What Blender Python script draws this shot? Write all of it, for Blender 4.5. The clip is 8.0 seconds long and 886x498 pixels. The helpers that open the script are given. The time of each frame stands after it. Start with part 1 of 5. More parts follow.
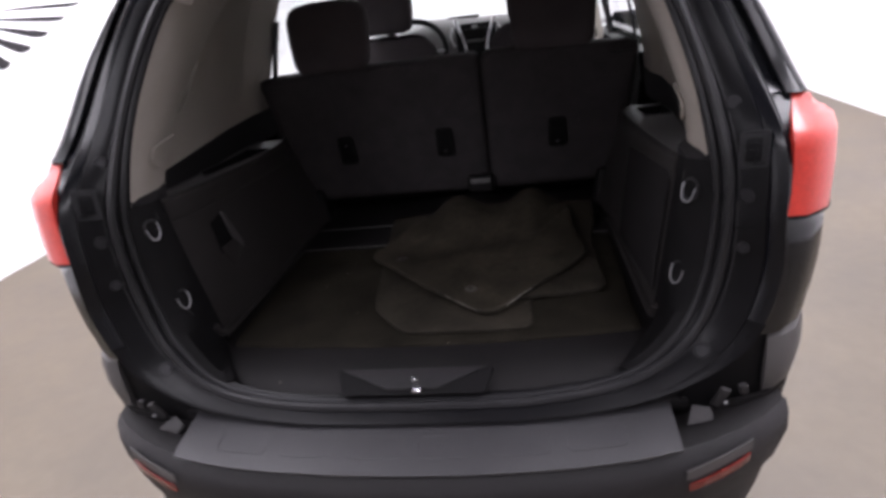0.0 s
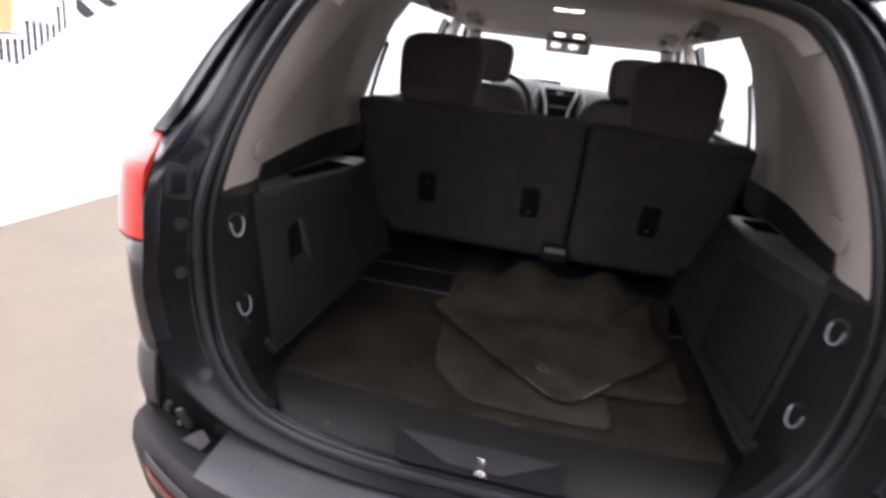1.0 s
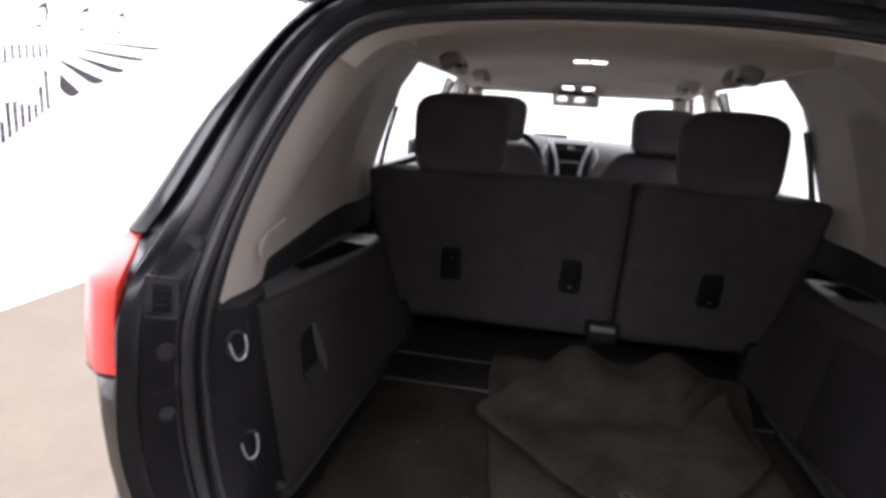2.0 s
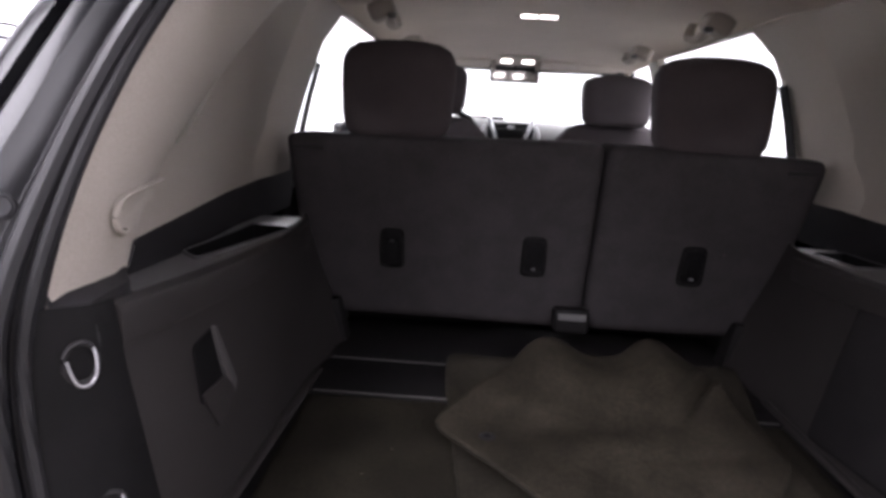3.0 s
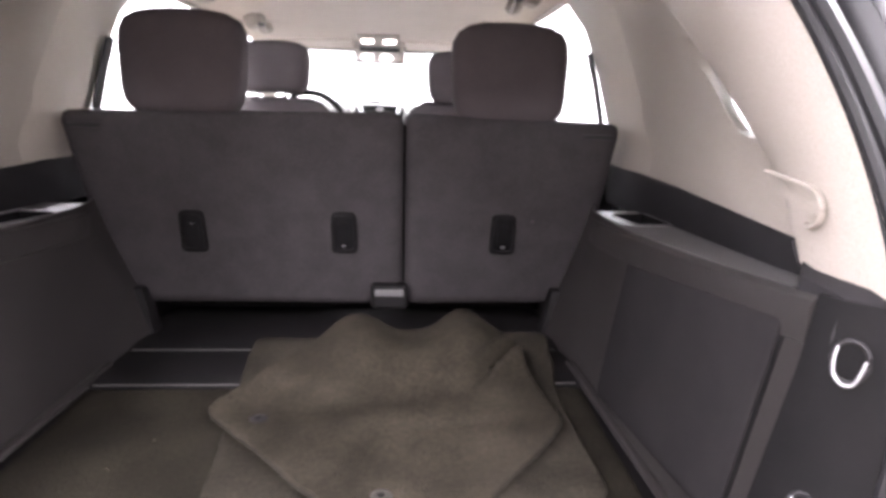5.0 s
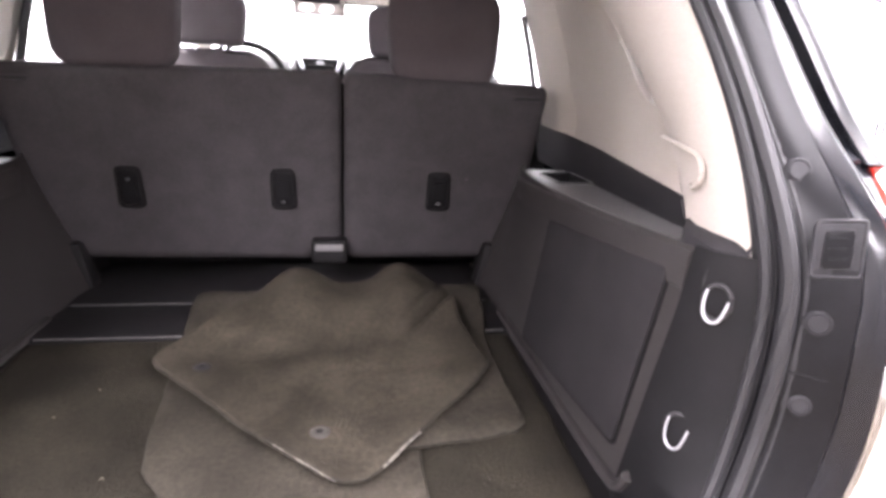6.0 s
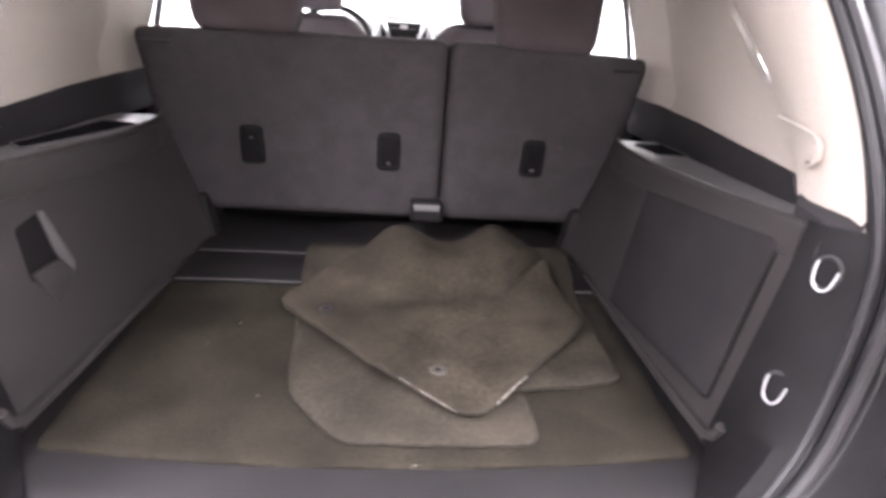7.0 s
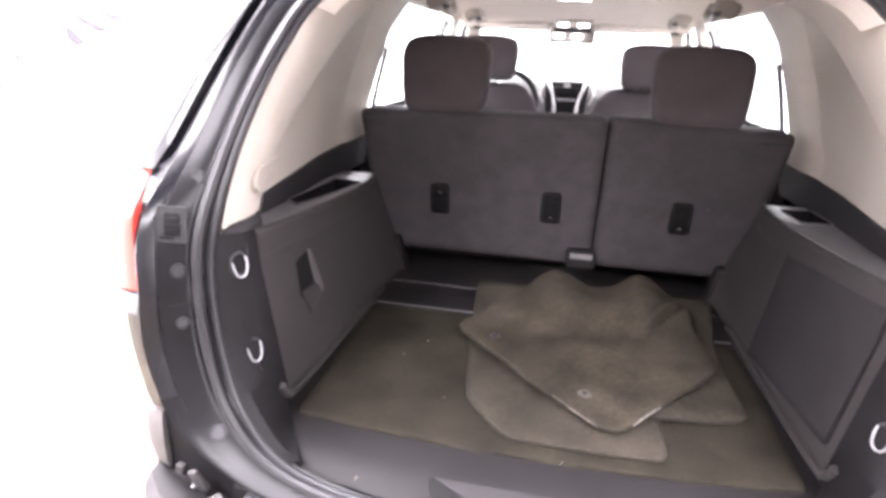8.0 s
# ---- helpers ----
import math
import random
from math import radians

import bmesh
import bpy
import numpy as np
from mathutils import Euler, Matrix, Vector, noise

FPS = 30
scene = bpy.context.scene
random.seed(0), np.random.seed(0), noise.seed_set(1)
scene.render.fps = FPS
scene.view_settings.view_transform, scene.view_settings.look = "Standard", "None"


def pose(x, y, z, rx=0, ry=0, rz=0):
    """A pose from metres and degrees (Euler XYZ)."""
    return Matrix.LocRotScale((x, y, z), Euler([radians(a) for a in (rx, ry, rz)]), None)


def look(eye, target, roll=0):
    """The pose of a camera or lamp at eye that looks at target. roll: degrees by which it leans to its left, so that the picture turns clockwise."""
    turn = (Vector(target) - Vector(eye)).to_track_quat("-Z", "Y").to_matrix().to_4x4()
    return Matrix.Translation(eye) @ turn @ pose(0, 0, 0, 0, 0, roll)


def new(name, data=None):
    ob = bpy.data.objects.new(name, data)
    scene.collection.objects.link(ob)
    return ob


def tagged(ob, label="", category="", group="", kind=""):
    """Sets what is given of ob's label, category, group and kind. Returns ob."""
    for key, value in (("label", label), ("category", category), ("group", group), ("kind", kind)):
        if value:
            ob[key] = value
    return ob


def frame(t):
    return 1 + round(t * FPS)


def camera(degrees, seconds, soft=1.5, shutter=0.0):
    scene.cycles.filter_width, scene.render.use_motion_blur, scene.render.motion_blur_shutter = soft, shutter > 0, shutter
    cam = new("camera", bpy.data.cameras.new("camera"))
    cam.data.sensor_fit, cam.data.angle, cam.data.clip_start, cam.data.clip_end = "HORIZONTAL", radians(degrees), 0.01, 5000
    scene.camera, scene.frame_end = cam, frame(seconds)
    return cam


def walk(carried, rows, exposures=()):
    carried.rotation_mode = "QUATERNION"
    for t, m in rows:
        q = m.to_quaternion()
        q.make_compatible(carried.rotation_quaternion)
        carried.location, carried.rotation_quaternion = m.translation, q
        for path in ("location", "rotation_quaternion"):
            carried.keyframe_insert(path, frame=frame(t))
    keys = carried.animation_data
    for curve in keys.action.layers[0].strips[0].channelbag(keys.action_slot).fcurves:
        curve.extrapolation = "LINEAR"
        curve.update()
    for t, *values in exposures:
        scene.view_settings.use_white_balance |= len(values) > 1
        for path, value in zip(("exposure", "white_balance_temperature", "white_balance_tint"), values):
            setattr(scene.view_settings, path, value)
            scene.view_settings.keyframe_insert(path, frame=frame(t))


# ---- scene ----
cam = camera(74.0, 8.0, soft=3.6, shutter=0.25)
ROWS = [
    (0.0, (0.261, 0.074, 1.438), (-0.043, 1.891, 0.659), -7.42),
    (0.2, (0.248, 0.090, 1.433), (0.035, 1.925, 0.664), -3.63),
    (0.5, (0.167, 0.094, 1.423), (0.010, 1.977, 0.767), 3.99),
    (0.8, (0.101, 0.085, 1.395), (-0.148, 1.994, 0.851), 6.36),
    (1.0, (0.041, 0.154, 1.428), (-0.278, 2.022, 0.789), 6.89),
    (1.2, (-0.019, 0.225, 1.420), (-0.434, 2.090, 0.829), 3.38),
    (1.5, (-0.110, 0.329, 1.425), (-0.507, 2.213, 0.884), 4.46),
    (2.0, (-0.109, 0.394, 1.431), (-0.434, 2.312, 0.967), 3.71),
    (2.2, (-0.115, 0.411, 1.419), (-0.311, 2.349, 0.969), 3.22),
    (3.3, (-0.183, 0.713, 1.292), (-0.259, 2.660, 0.841), 2.66),
    (3.5, (-0.130, 0.718, 1.287), (-0.186, 2.671, 0.857), 2.16),
    (4.0, (-0.016, 0.710, 1.289), (-0.001, 2.662, 0.854), 1.56),
    (4.5, (0.078, 0.699, 1.275), (0.148, 2.650, 0.842), 1.04),
    (5.8, (0.137, 0.635, 1.300), (0.428, 2.526, 0.716), 2.95),
    (6.0, (0.139, 0.617, 1.301), (0.458, 2.495, 0.693), 2.97),
    (6.5, (0.119, 0.584, 1.297), (0.410, 2.437, 0.602), 3.93),
    (7.0, (0.021, 0.538, 1.318), (0.170, 2.394, 0.588), 4.00),
    (7.2, (-0.028, 0.505, 1.331), (0.038, 2.374, 0.623), 3.22),
    (7.5, (-0.037, 0.363, 1.377), (-0.147, 2.242, 0.701), -0.14),
    (7.8, (-0.023, 0.298, 1.422), (-0.366, 2.175, 0.824), 0.90),
    (8.0, (-0.009, 0.273, 1.439), (-0.362, 2.133, 0.791), 2.31),
]
walk(cam, [(t, look(eye, target, roll)) for t, eye, target, roll in ROWS],
     [(t, e, 6080 if t < 4 else 6230, 22 if t < 3 else 24) for t, e in ((0.0, -0.7), (0.5, -0.08), (1.0, 0.08), (1.5, 0.12), (2.2, 0.2), (3.5, 1.15), (4.0, 1.62), (4.5, 1.98), (5.8, 2.45), (6.5, 2.42), (7.0, 2.5), (7.5, 2.82), (8.0, 2.55))])

# ---- world and light: a closed white photo booth lit by large ceiling panels ----
world = bpy.data.worlds.new("world")
world.use_nodes = True
world.node_tree.nodes["Background"].inputs[0].default_value = (0.9, 0.93, 1.0, 1)
world.node_tree.nodes["Background"].inputs[1].default_value = 0.05
scene.world = world
ROOM_X, ROOM_Y0, ROOM_Y1, ROOM_Z = 3.45, -4.2, 10.5, 3.6


def ceiling_lamp(x, y, sx, sy, watts):
    data = bpy.data.lights.new("ceiling_lamp", "AREA")
    data.shape, data.size, data.size_y, data.energy = "RECTANGLE", sx, sy, watts
    data.color = (1.0, 0.985, 0.96)
    ob = new("ceiling_lamp", data)
    ob.matrix_world = pose(x, y, ROOM_Z - 0.06)
    return tagged(ob, "large white rectangular ceiling light panel", "lamp", "ceiling lamps")


for lamp_x in (-2.0, 2.0):
    for lamp_y in (-1.8, 2.2, 6.4):
        ceiling_lamp(lamp_x, lamp_y, 1.5, 3.0, (195 if lamp_y < 0 else 370) * ((1.2 if lamp_y < 0 else 1.0) if lamp_x < 0 else (0.85 if lamp_y < 0 else 1.0)))


# ---- materials ----
def material(name, color, rough=0.6, metal=0.0, second=None, scale=8.0, fine=300.0, mix=0.5, bump=0.0, bump_scale=400.0,
             coat=0.0, wear=0.0, specular=0.5, stretch=None):
    """A surface with stains at one scale, grain at another and fine relief."""
    m = bpy.data.materials.new(name)
    m.use_nodes = True
    nt, bsdf = m.node_tree, m.node_tree.nodes["Principled BSDF"]
    bsdf.inputs["Metallic"].default_value = metal
    bsdf.inputs["Coat Weight"].default_value = coat
    bsdf.inputs["Coat Roughness"].default_value = 0.05
    bsdf.inputs["Specular IOR Level"].default_value = specular
    coords = nt.nodes.new("ShaderNodeTexCoord")
    src = coords.outputs["Object"]
    if stretch:
        mapping = nt.nodes.new("ShaderNodeMapping")
        mapping.inputs["Scale"].default_value = stretch
        nt.links.new(src, mapping.inputs["Vector"])
        src = mapping.outputs["Vector"]

    def noise_tex(s, detail=4.0, r=0.55):
        n = nt.nodes.new("ShaderNodeTexNoise")
        n.inputs["Scale"].default_value, n.inputs["Detail"].default_value, n.inputs["Roughness"].default_value = s, detail, r
        nt.links.new(src, n.inputs["Vector"])
        return n

    second = second or tuple(c * 0.75 for c in color)
    big, small = noise_tex(scale), noise_tex(fine, 2.0)
    ramp = nt.nodes.new("ShaderNodeValToRGB")
    ramp.color_ramp.elements[0].position, ramp.color_ramp.elements[1].position = 0.5 - mix / 2, 0.5 + mix / 2
    ramp.color_ramp.elements[0].color, ramp.color_ramp.elements[1].color = (*second, 1), (*color, 1)
    nt.links.new(big.outputs["Fac"], ramp.inputs["Fac"])
    grain = nt.nodes.new("ShaderNodeMix")
    grain.data_type, grain.blend_type = "RGBA", "MULTIPLY"
    grain.inputs[0].default_value = 0.35 + wear
    nt.links.new(ramp.outputs["Color"], grain.inputs[6])
    gr = nt.nodes.new("ShaderNodeMapRange")
    gr.inputs["From Min"].default_value, gr.inputs["From Max"].default_value = 0.3, 0.7
    gr.inputs["To Min"].default_value, gr.inputs["To Max"].default_value = 0.55, 1.25
    nt.links.new(small.outputs["Fac"], gr.inputs["Value"])
    nt.links.new(gr.outputs["Result"], grain.inputs[7])
    nt.links.new(grain.outputs[2], bsdf.inputs["Base Color"])
    rr = nt.nodes.new("ShaderNodeMapRange")
    rr.inputs["To Min"].default_value, rr.inputs["To Max"].default_value = max(0.02, rough - 0.08), min(1, rough + 0.08)
    nt.links.new(big.outputs["Fac"], rr.inputs["Value"])
    nt.links.new(rr.outputs["Result"], bsdf.inputs["Roughness"])
    if bump:
        bn = nt.nodes.new("ShaderNodeBump")
        bn.inputs["Strength"].default_value, bn.inputs["Distance"].default_value = bump, 0.003
        nt.links.new(noise_tex(bump_scale, 3.0).outputs["Fac"], bn.inputs["Height"])
        nt.links.new(bn.outputs["Normal"], bsdf.inputs["Normal"])
    return m


def glass_material(name, tint, gloss=0.9):
    """Clear pane: passes light straight through, with a Fresnel gloss."""
    m = bpy.data.materials.new(name)
    m.use_nodes = True
    nt = m.node_tree
    nt.nodes.remove(nt.nodes["Principled BSDF"])
    out = nt.nodes["Material Output"]
    a, b, mix = nt.nodes.new("ShaderNodeBsdfTransparent"), nt.nodes.new("ShaderNodeBsdfGlossy"), nt.nodes.new("ShaderNodeMixShader")
    a.inputs["Color"].default_value = (*tint, 1)
    b.inputs["Roughness"].default_value = 0.02
    facing = nt.nodes.new("ShaderNodeLayerWeight")
    facing.inputs["Blend"].default_value = 0.5
    curve = nt.nodes.new("ShaderNodeMath")
    curve.operation = "POWER"
    curve.inputs[1].default_value = 4.0
    nt.links.new(facing.outputs["Facing"], curve.inputs[0])
    scale = nt.nodes.new("ShaderNodeMath")
    scale.operation = "MULTIPLY_ADD"
    scale.inputs[1].default_value, scale.inputs[2].default_value = 0.5, 0.03
    nt.links.new(curve.outputs[0], scale.inputs[0])
    nt.links.new(scale.outputs[0], mix.inputs[0])
    nt.links.new(a.outputs[0], mix.inputs[1])
    nt.links.new(b.outputs[0], mix.inputs[2])
    nt.links.new(mix.outputs[0], out.inputs["Surface"])
    return m


def lamp_material(name, color, strength):
    m = bpy.data.materials.new(name)
    m.use_nodes = True
    bsdf = m.node_tree.nodes["Principled BSDF"]
    bsdf.inputs["Base Color"].default_value = (0.8, 0.8, 0.8, 1)
    bsdf.inputs["Emission Color"].default_value, bsdf.inputs["Emission Strength"].default_value = (*color, 1), strength
    return m


WHITE_WALL = material("white_wall_paint", (0.90, 0.90, 0.91), 0.7, second=(0.87, 0.87, 0.885), scale=0.7, fine=60, bump=0.05, bump_scale=120, wear=-0.3)
CONCRETE = material("tan_concrete", (0.118, 0.095, 0.062), 0.55, second=(0.074, 0.060, 0.041), scale=1.3, fine=14, mix=0.5, bump=0.05, bump_scale=30, wear=-0.2)
PAINT = material("black_car_paint", (0.006, 0.006, 0.008), 0.24, second=(0.0045, 0.0045, 0.006), scale=5, fine=900, coat=0.06, specular=0.24)
JAMB_PAINT = material("dusty_grey_black_jamb_paint", (0.0060, 0.0058, 0.0068), 0.34, second=(0.0040, 0.0039, 0.0046), scale=14, fine=200, mix=0.4, specular=0.11)
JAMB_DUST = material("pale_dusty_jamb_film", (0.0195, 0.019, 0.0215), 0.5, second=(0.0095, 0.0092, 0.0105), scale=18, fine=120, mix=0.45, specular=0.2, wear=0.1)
# dim grey for unseen walls, set so the black paint reflects less light
DIM_WALL = material("dim_unseen_wall", (0.36, 0.352, 0.343), 0.7, second=(0.30, 0.293, 0.287), scale=0.8, fine=40)
GREY_PAINT = material("grey_lower_cladding", (0.068, 0.064, 0.064), 0.5, second=(0.052, 0.049, 0.049), scale=7, fine=500, bump=0.08, bump_scale=900, specular=0.3)
PAD = material("grained_black_step_pad", (0.0224, 0.0217, 0.0238), 0.5, second=(0.0168, 0.0161, 0.0182), scale=9, fine=500, bump=0.3, bump_scale=700)
PLASTIC = material("grained_charcoal_plastic", (0.0154, 0.0142, 0.0154), 0.55, second=(0.0110, 0.0102, 0.0113), scale=6, fine=600, bump=0.25, bump_scale=900, specular=0.25)
# grey plastic, base colour raised to make up for light missing on the ledges
LEDGE = material("lightened_grained_plastic", (0.100, 0.097, 0.098), 0.42, second=(0.082, 0.079, 0.080), scale=6, fine=600, bump=0.2, bump_scale=900, specular=0.45)
FRAME = material("smooth_charcoal_lining_plastic", (0.0240, 0.0212, 0.0208), 0.6, second=(0.0185, 0.0164, 0.0160), scale=7, fine=500, bump=0.15, bump_scale=900, specular=0.28)
# black plastic parts; also the colour that stands in for shade in recesses
BLACK = material("black_plastic_and_shade", (0.0062, 0.0056, 0.0062), 0.7, second=(0.003, 0.0029, 0.0032), scale=20, fine=400, specular=0.12)
DARK = material("black_matt_plastic", (0.0088, 0.0078, 0.0082), 0.6, second=(0.006, 0.0056, 0.0058), scale=10, fine=500, bump=0.15, bump_scale=800, specular=0.14)
SIDE_FELT = material("charcoal_side_carpet", (0.0192, 0.0175, 0.0182), 0.95, second=(0.0132, 0.0120, 0.0127), scale=14, fine=420, mix=0.4, bump=0.4, bump_scale=520, wear=0.0, specular=0.1)
RUBBER = material("black_rubber_seal", (0.0155, 0.015, 0.0165), 0.5, second=(0.011, 0.0108, 0.012), scale=20, fine=500, specular=0.22)
TAN = material("beige_trim_plastic", (0.296, 0.266, 0.236), 0.66, second=(0.262, 0.236, 0.210), scale=3, fine=500, bump=0.12, bump_scale=900, specular=0.3)
HEADLINER = material("beige_headliner_fabric", (0.50, 0.452, 0.402), 0.95, second=(0.45, 0.405, 0.36), scale=5, fine=350, bump=0.3, bump_scale=700, specular=0.1)
FABRIC = material("charcoal_seat_fabric", (0.0383, 0.0344, 0.0360), 0.95, second=(0.0306, 0.0274, 0.0288), scale=16, fine=150, mix=0.3, bump=0.35, bump_scale=520, wear=-0.12, specular=0.12)
HEAD_FABRIC = material("charcoal_brown_headrest_fabric", (0.059, 0.050, 0.053), 0.95, second=(0.048, 0.0405, 0.043), scale=11, fine=300, bump=0.35, bump_scale=520, wear=-0.1, specular=0.12)
CARPET = material("brown_grey_cargo_carpet", (0.0205, 0.0178, 0.0133), 1.0, second=(0.0094, 0.0082, 0.0063), scale=7, fine=150, mix=0.36, bump=0.8, bump_scale=240, wear=0.4, specular=0.05)
MAT_A = material("worn_olive_grey_mat_pile", (0.0325, 0.0275, 0.0208), 1.0, second=(0.0155, 0.0132, 0.0100), scale=8, fine=120, mix=0.3, bump=0.8, bump_scale=220, wear=0.35, specular=0.05)
MAT_B = material("grey_mat_pile", (0.0305, 0.0265, 0.0208), 1.0, second=(0.0168, 0.0146, 0.0115), scale=8, fine=120, mix=0.3, bump=0.8, bump_scale=220, wear=0.35, specular=0.05)
HEM = material("grey_mat_binding", (0.024, 0.0215, 0.0175), 0.95, second=(0.0135, 0.0122, 0.0100), scale=60, fine=400, mix=0.3, bump=0.6, bump_scale=600, specular=0.1)
WORN = material("frayed_pale_binding", (0.13, 0.12, 0.10), 0.9, second=(0.03, 0.027, 0.023), scale=70, fine=500, mix=0.25)
LINT = material("off_white_lint", (0.26, 0.24, 0.20), 0.9, scale=40, fine=300)
CHROME = material("chrome", (0.75, 0.75, 0.77), 0.16, 1.0, second=(0.65, 0.65, 0.67), scale=30, fine=500)
SILVER = material("silver_dash_trim", (0.55, 0.55, 0.57), 0.3, 0.7, scale=20, fine=600)
STRIP = material("brushed_grey_strip", (0.085, 0.082, 0.08), 0.45, 0.3, scale=20, fine=500)
BRACKET = material("dusty_grey_bracket", (0.034, 0.032, 0.033), 0.6, second=(0.018, 0.017, 0.018), scale=40, fine=300, specular=0.2)
EYELET = material("grey_eyelet_plastic", (0.029, 0.026, 0.022), 0.6, scale=30, fine=300)
STEEL = material("dull_steel", (0.30, 0.30, 0.31), 0.42, 0.85, second=(0.2, 0.2, 0.21), scale=40, fine=300)
RED_LENS = material("red_tail_lamp_lens", (0.50, 0.034, 0.020), 0.34, second=(0.45, 0.028, 0.017), scale=12, fine=120, coat=0.25)
REFLECTOR = material("dark_red_reflector", (0.132, 0.012, 0.009), 0.25, second=(0.096, 0.009, 0.0072), scale=30, fine=200, coat=0.5)
TYRE = material("tyre_rubber", (0.02, 0.02, 0.02), 0.85, scale=20, fine=200, bump=0.3, bump_scale=200)
LOGO_GREY = material("grey_wall_vinyl", (0.034, 0.032, 0.035), 0.8, second=(0.026, 0.025, 0.027), scale=3, fine=90, specular=0.15)
LOGO_GOLD = material("pale_gold_wall_vinyl", (0.66, 0.45, 0.16), 0.5, second=(0.74, 0.60, 0.36), scale=0.9, fine=90)
LOGO_ORANGE = material("orange_wall_vinyl", (0.50, 0.15, 0.055), 0.5, second=(0.56, 0.22, 0.095), scale=2, fine=90)
GLASS = glass_material("clear_window_glass", (0.93, 0.96, 0.94))
DOME = lamp_material("lit_dome_lens", (1.0, 0.93, 0.82), 4.0)


# ---- building blocks ----
def smooth_path(points, n=8, closed=False):
    """Catmull-Rom through the points."""
    p = [Vector(q) for q in points]
    out, count = [], len(p)
    for i in range(count if closed else count - 1):
        if closed:
            a, b, c, d = p[i - 1], p[i], p[(i + 1) % count], p[(i + 2) % count]
        else:
            a, b, c, d = p[max(i - 1, 0)], p[i], p[i + 1], p[min(i + 2, count - 1)]
        for k in range(n):
            t = k / n
            out.append(0.5 * ((2 * b) + (c - a) * t + (2 * a - 5 * b + 4 * c - d) * t * t + (3 * b - a - 3 * c + d) * t ** 3))
    if not closed:
        out.append(p[-1])
    return out


def part(name, bm, mat, parent=None, label="", angle=40):
    """Links a bmesh as one mesh object under a thing or a part."""
    bmesh.ops.recalc_face_normals(bm, faces=bm.faces)
    me = bpy.data.meshes.new(name)
    bm.to_mesh(me)
    bm.free()
    me.polygons.foreach_set("use_smooth", [True] * len(me.polygons))
    me.set_sharp_from_angle(angle=radians(angle))
    me.materials.append(mat)
    ob = new(name, me)
    if parent:
        ob.parent = parent
    if label:
        ob["label"] = label
    return ob


def thing(name, label, category, at=(0, 0, 0), group="", kind=""):
    ob = new(name)
    ob.location = at
    ob.empty_display_size = 0.1
    return tagged(ob, label, category, group, kind)


def rbox(cx, cy, cz, sx, sy, sz, bev=0.006, seg=2, turn=None, bm=None):
    b = bmesh.new()
    bmesh.ops.create_cube(b, size=1)
    bmesh.ops.scale(b, vec=(sx, sy, sz), verts=b.verts)
    if bev:
        bmesh.ops.bevel(b, geom=b.edges[:], offset=bev, segments=seg, profile=0.6, affect="EDGES")
    m = Matrix.Translation((cx, cy, cz)) @ (Euler([radians(a) for a in turn]).to_matrix().to_4x4() if turn else Matrix())
    bmesh.ops.transform(b, matrix=m, verts=b.verts)
    return merge(bm, b)


def merge(bm, b):
    if bm is None:
        return b
    me = bpy.data.meshes.new("tmp")
    b.to_mesh(me)
    b.free()
    bm.from_mesh(me)
    bpy.data.meshes.remove(me)
    return bm


def sheet(rows, thick=0.0, closed=False, bm=None):
    """A surface through rows of points, given a thickness."""
    b = bmesh.new()
    grid = [[b.verts.new(p) for p in row] for row in rows]
    for r0, r1 in zip(grid, grid[1:]):
        n = len(r0)
        for i in range(n if closed else n - 1):
            j = (i + 1) % n
            b.faces.new((r0[i], r0[j], r1[j], r1[i]))
    if thick:
        bmesh.ops.recalc_face_normals(b, faces=b.faces)
        bmesh.ops.solidify(b, geom=b.faces[:], thickness=thick)
    return merge(bm, b)


def tube(path, r, seg=8, closed=False, flat=1.0, bm=None):
    """A round or flattened bar along a path."""
    p = [Vector(q) for q in path]
    b, rings, n = bmesh.new(), [], len(p)
    up = Vector((0, 0, 1))
    for i, q in enumerate(p):
        a, c = (p[i - 1], p[(i + 1) % n]) if closed else (p[max(i - 1, 0)], p[min(i + 1, n - 1)])
        t = (c - a).normalized()
        side = t.cross(up)
        if side.length < 1e-3:
            side = t.cross(Vector((0, 1, 0)))
        side.normalize()
        nor = side.cross(t)
        rings.append([b.verts.new(q + r * (math.cos(k * 2 * math.pi / seg) * side + flat * math.sin(k * 2 * math.pi / seg) * nor)) for k in range(seg)])
    for i in range(n if closed else n - 1):
        r0, r1 = rings[i], rings[(i + 1) % n]
        for k in range(seg):
            b.faces.new((r0[k], r0[(k + 1) % seg], r1[(k + 1) % seg], r1[k]))
    if not closed:
        b.faces.new(rings[0])
        b.faces.new(rings[-1][::-1])
    return merge(bm, b)


def rounded(poly, r=0.02, n=4):
    """A 2D outline with rounded corners."""
    out, m = [], len(poly)
    for i in range(m):
        a, b, c = (Vector(poly[i - 1]), Vector(poly[i]), Vector(poly[(i + 1) % m]))
        d0, d1 = (a - b), (c - b)
        k = min(r, d0.length * 0.45, d1.length * 0.45)
        s, e = b + d0.normalized() * k, b + d1.normalized() * k
        for j in range(n + 1):
            t = j / n
            out.append((1 - t) ** 2 * s + 2 * t * (1 - t) * b + t * t * e)
    return out


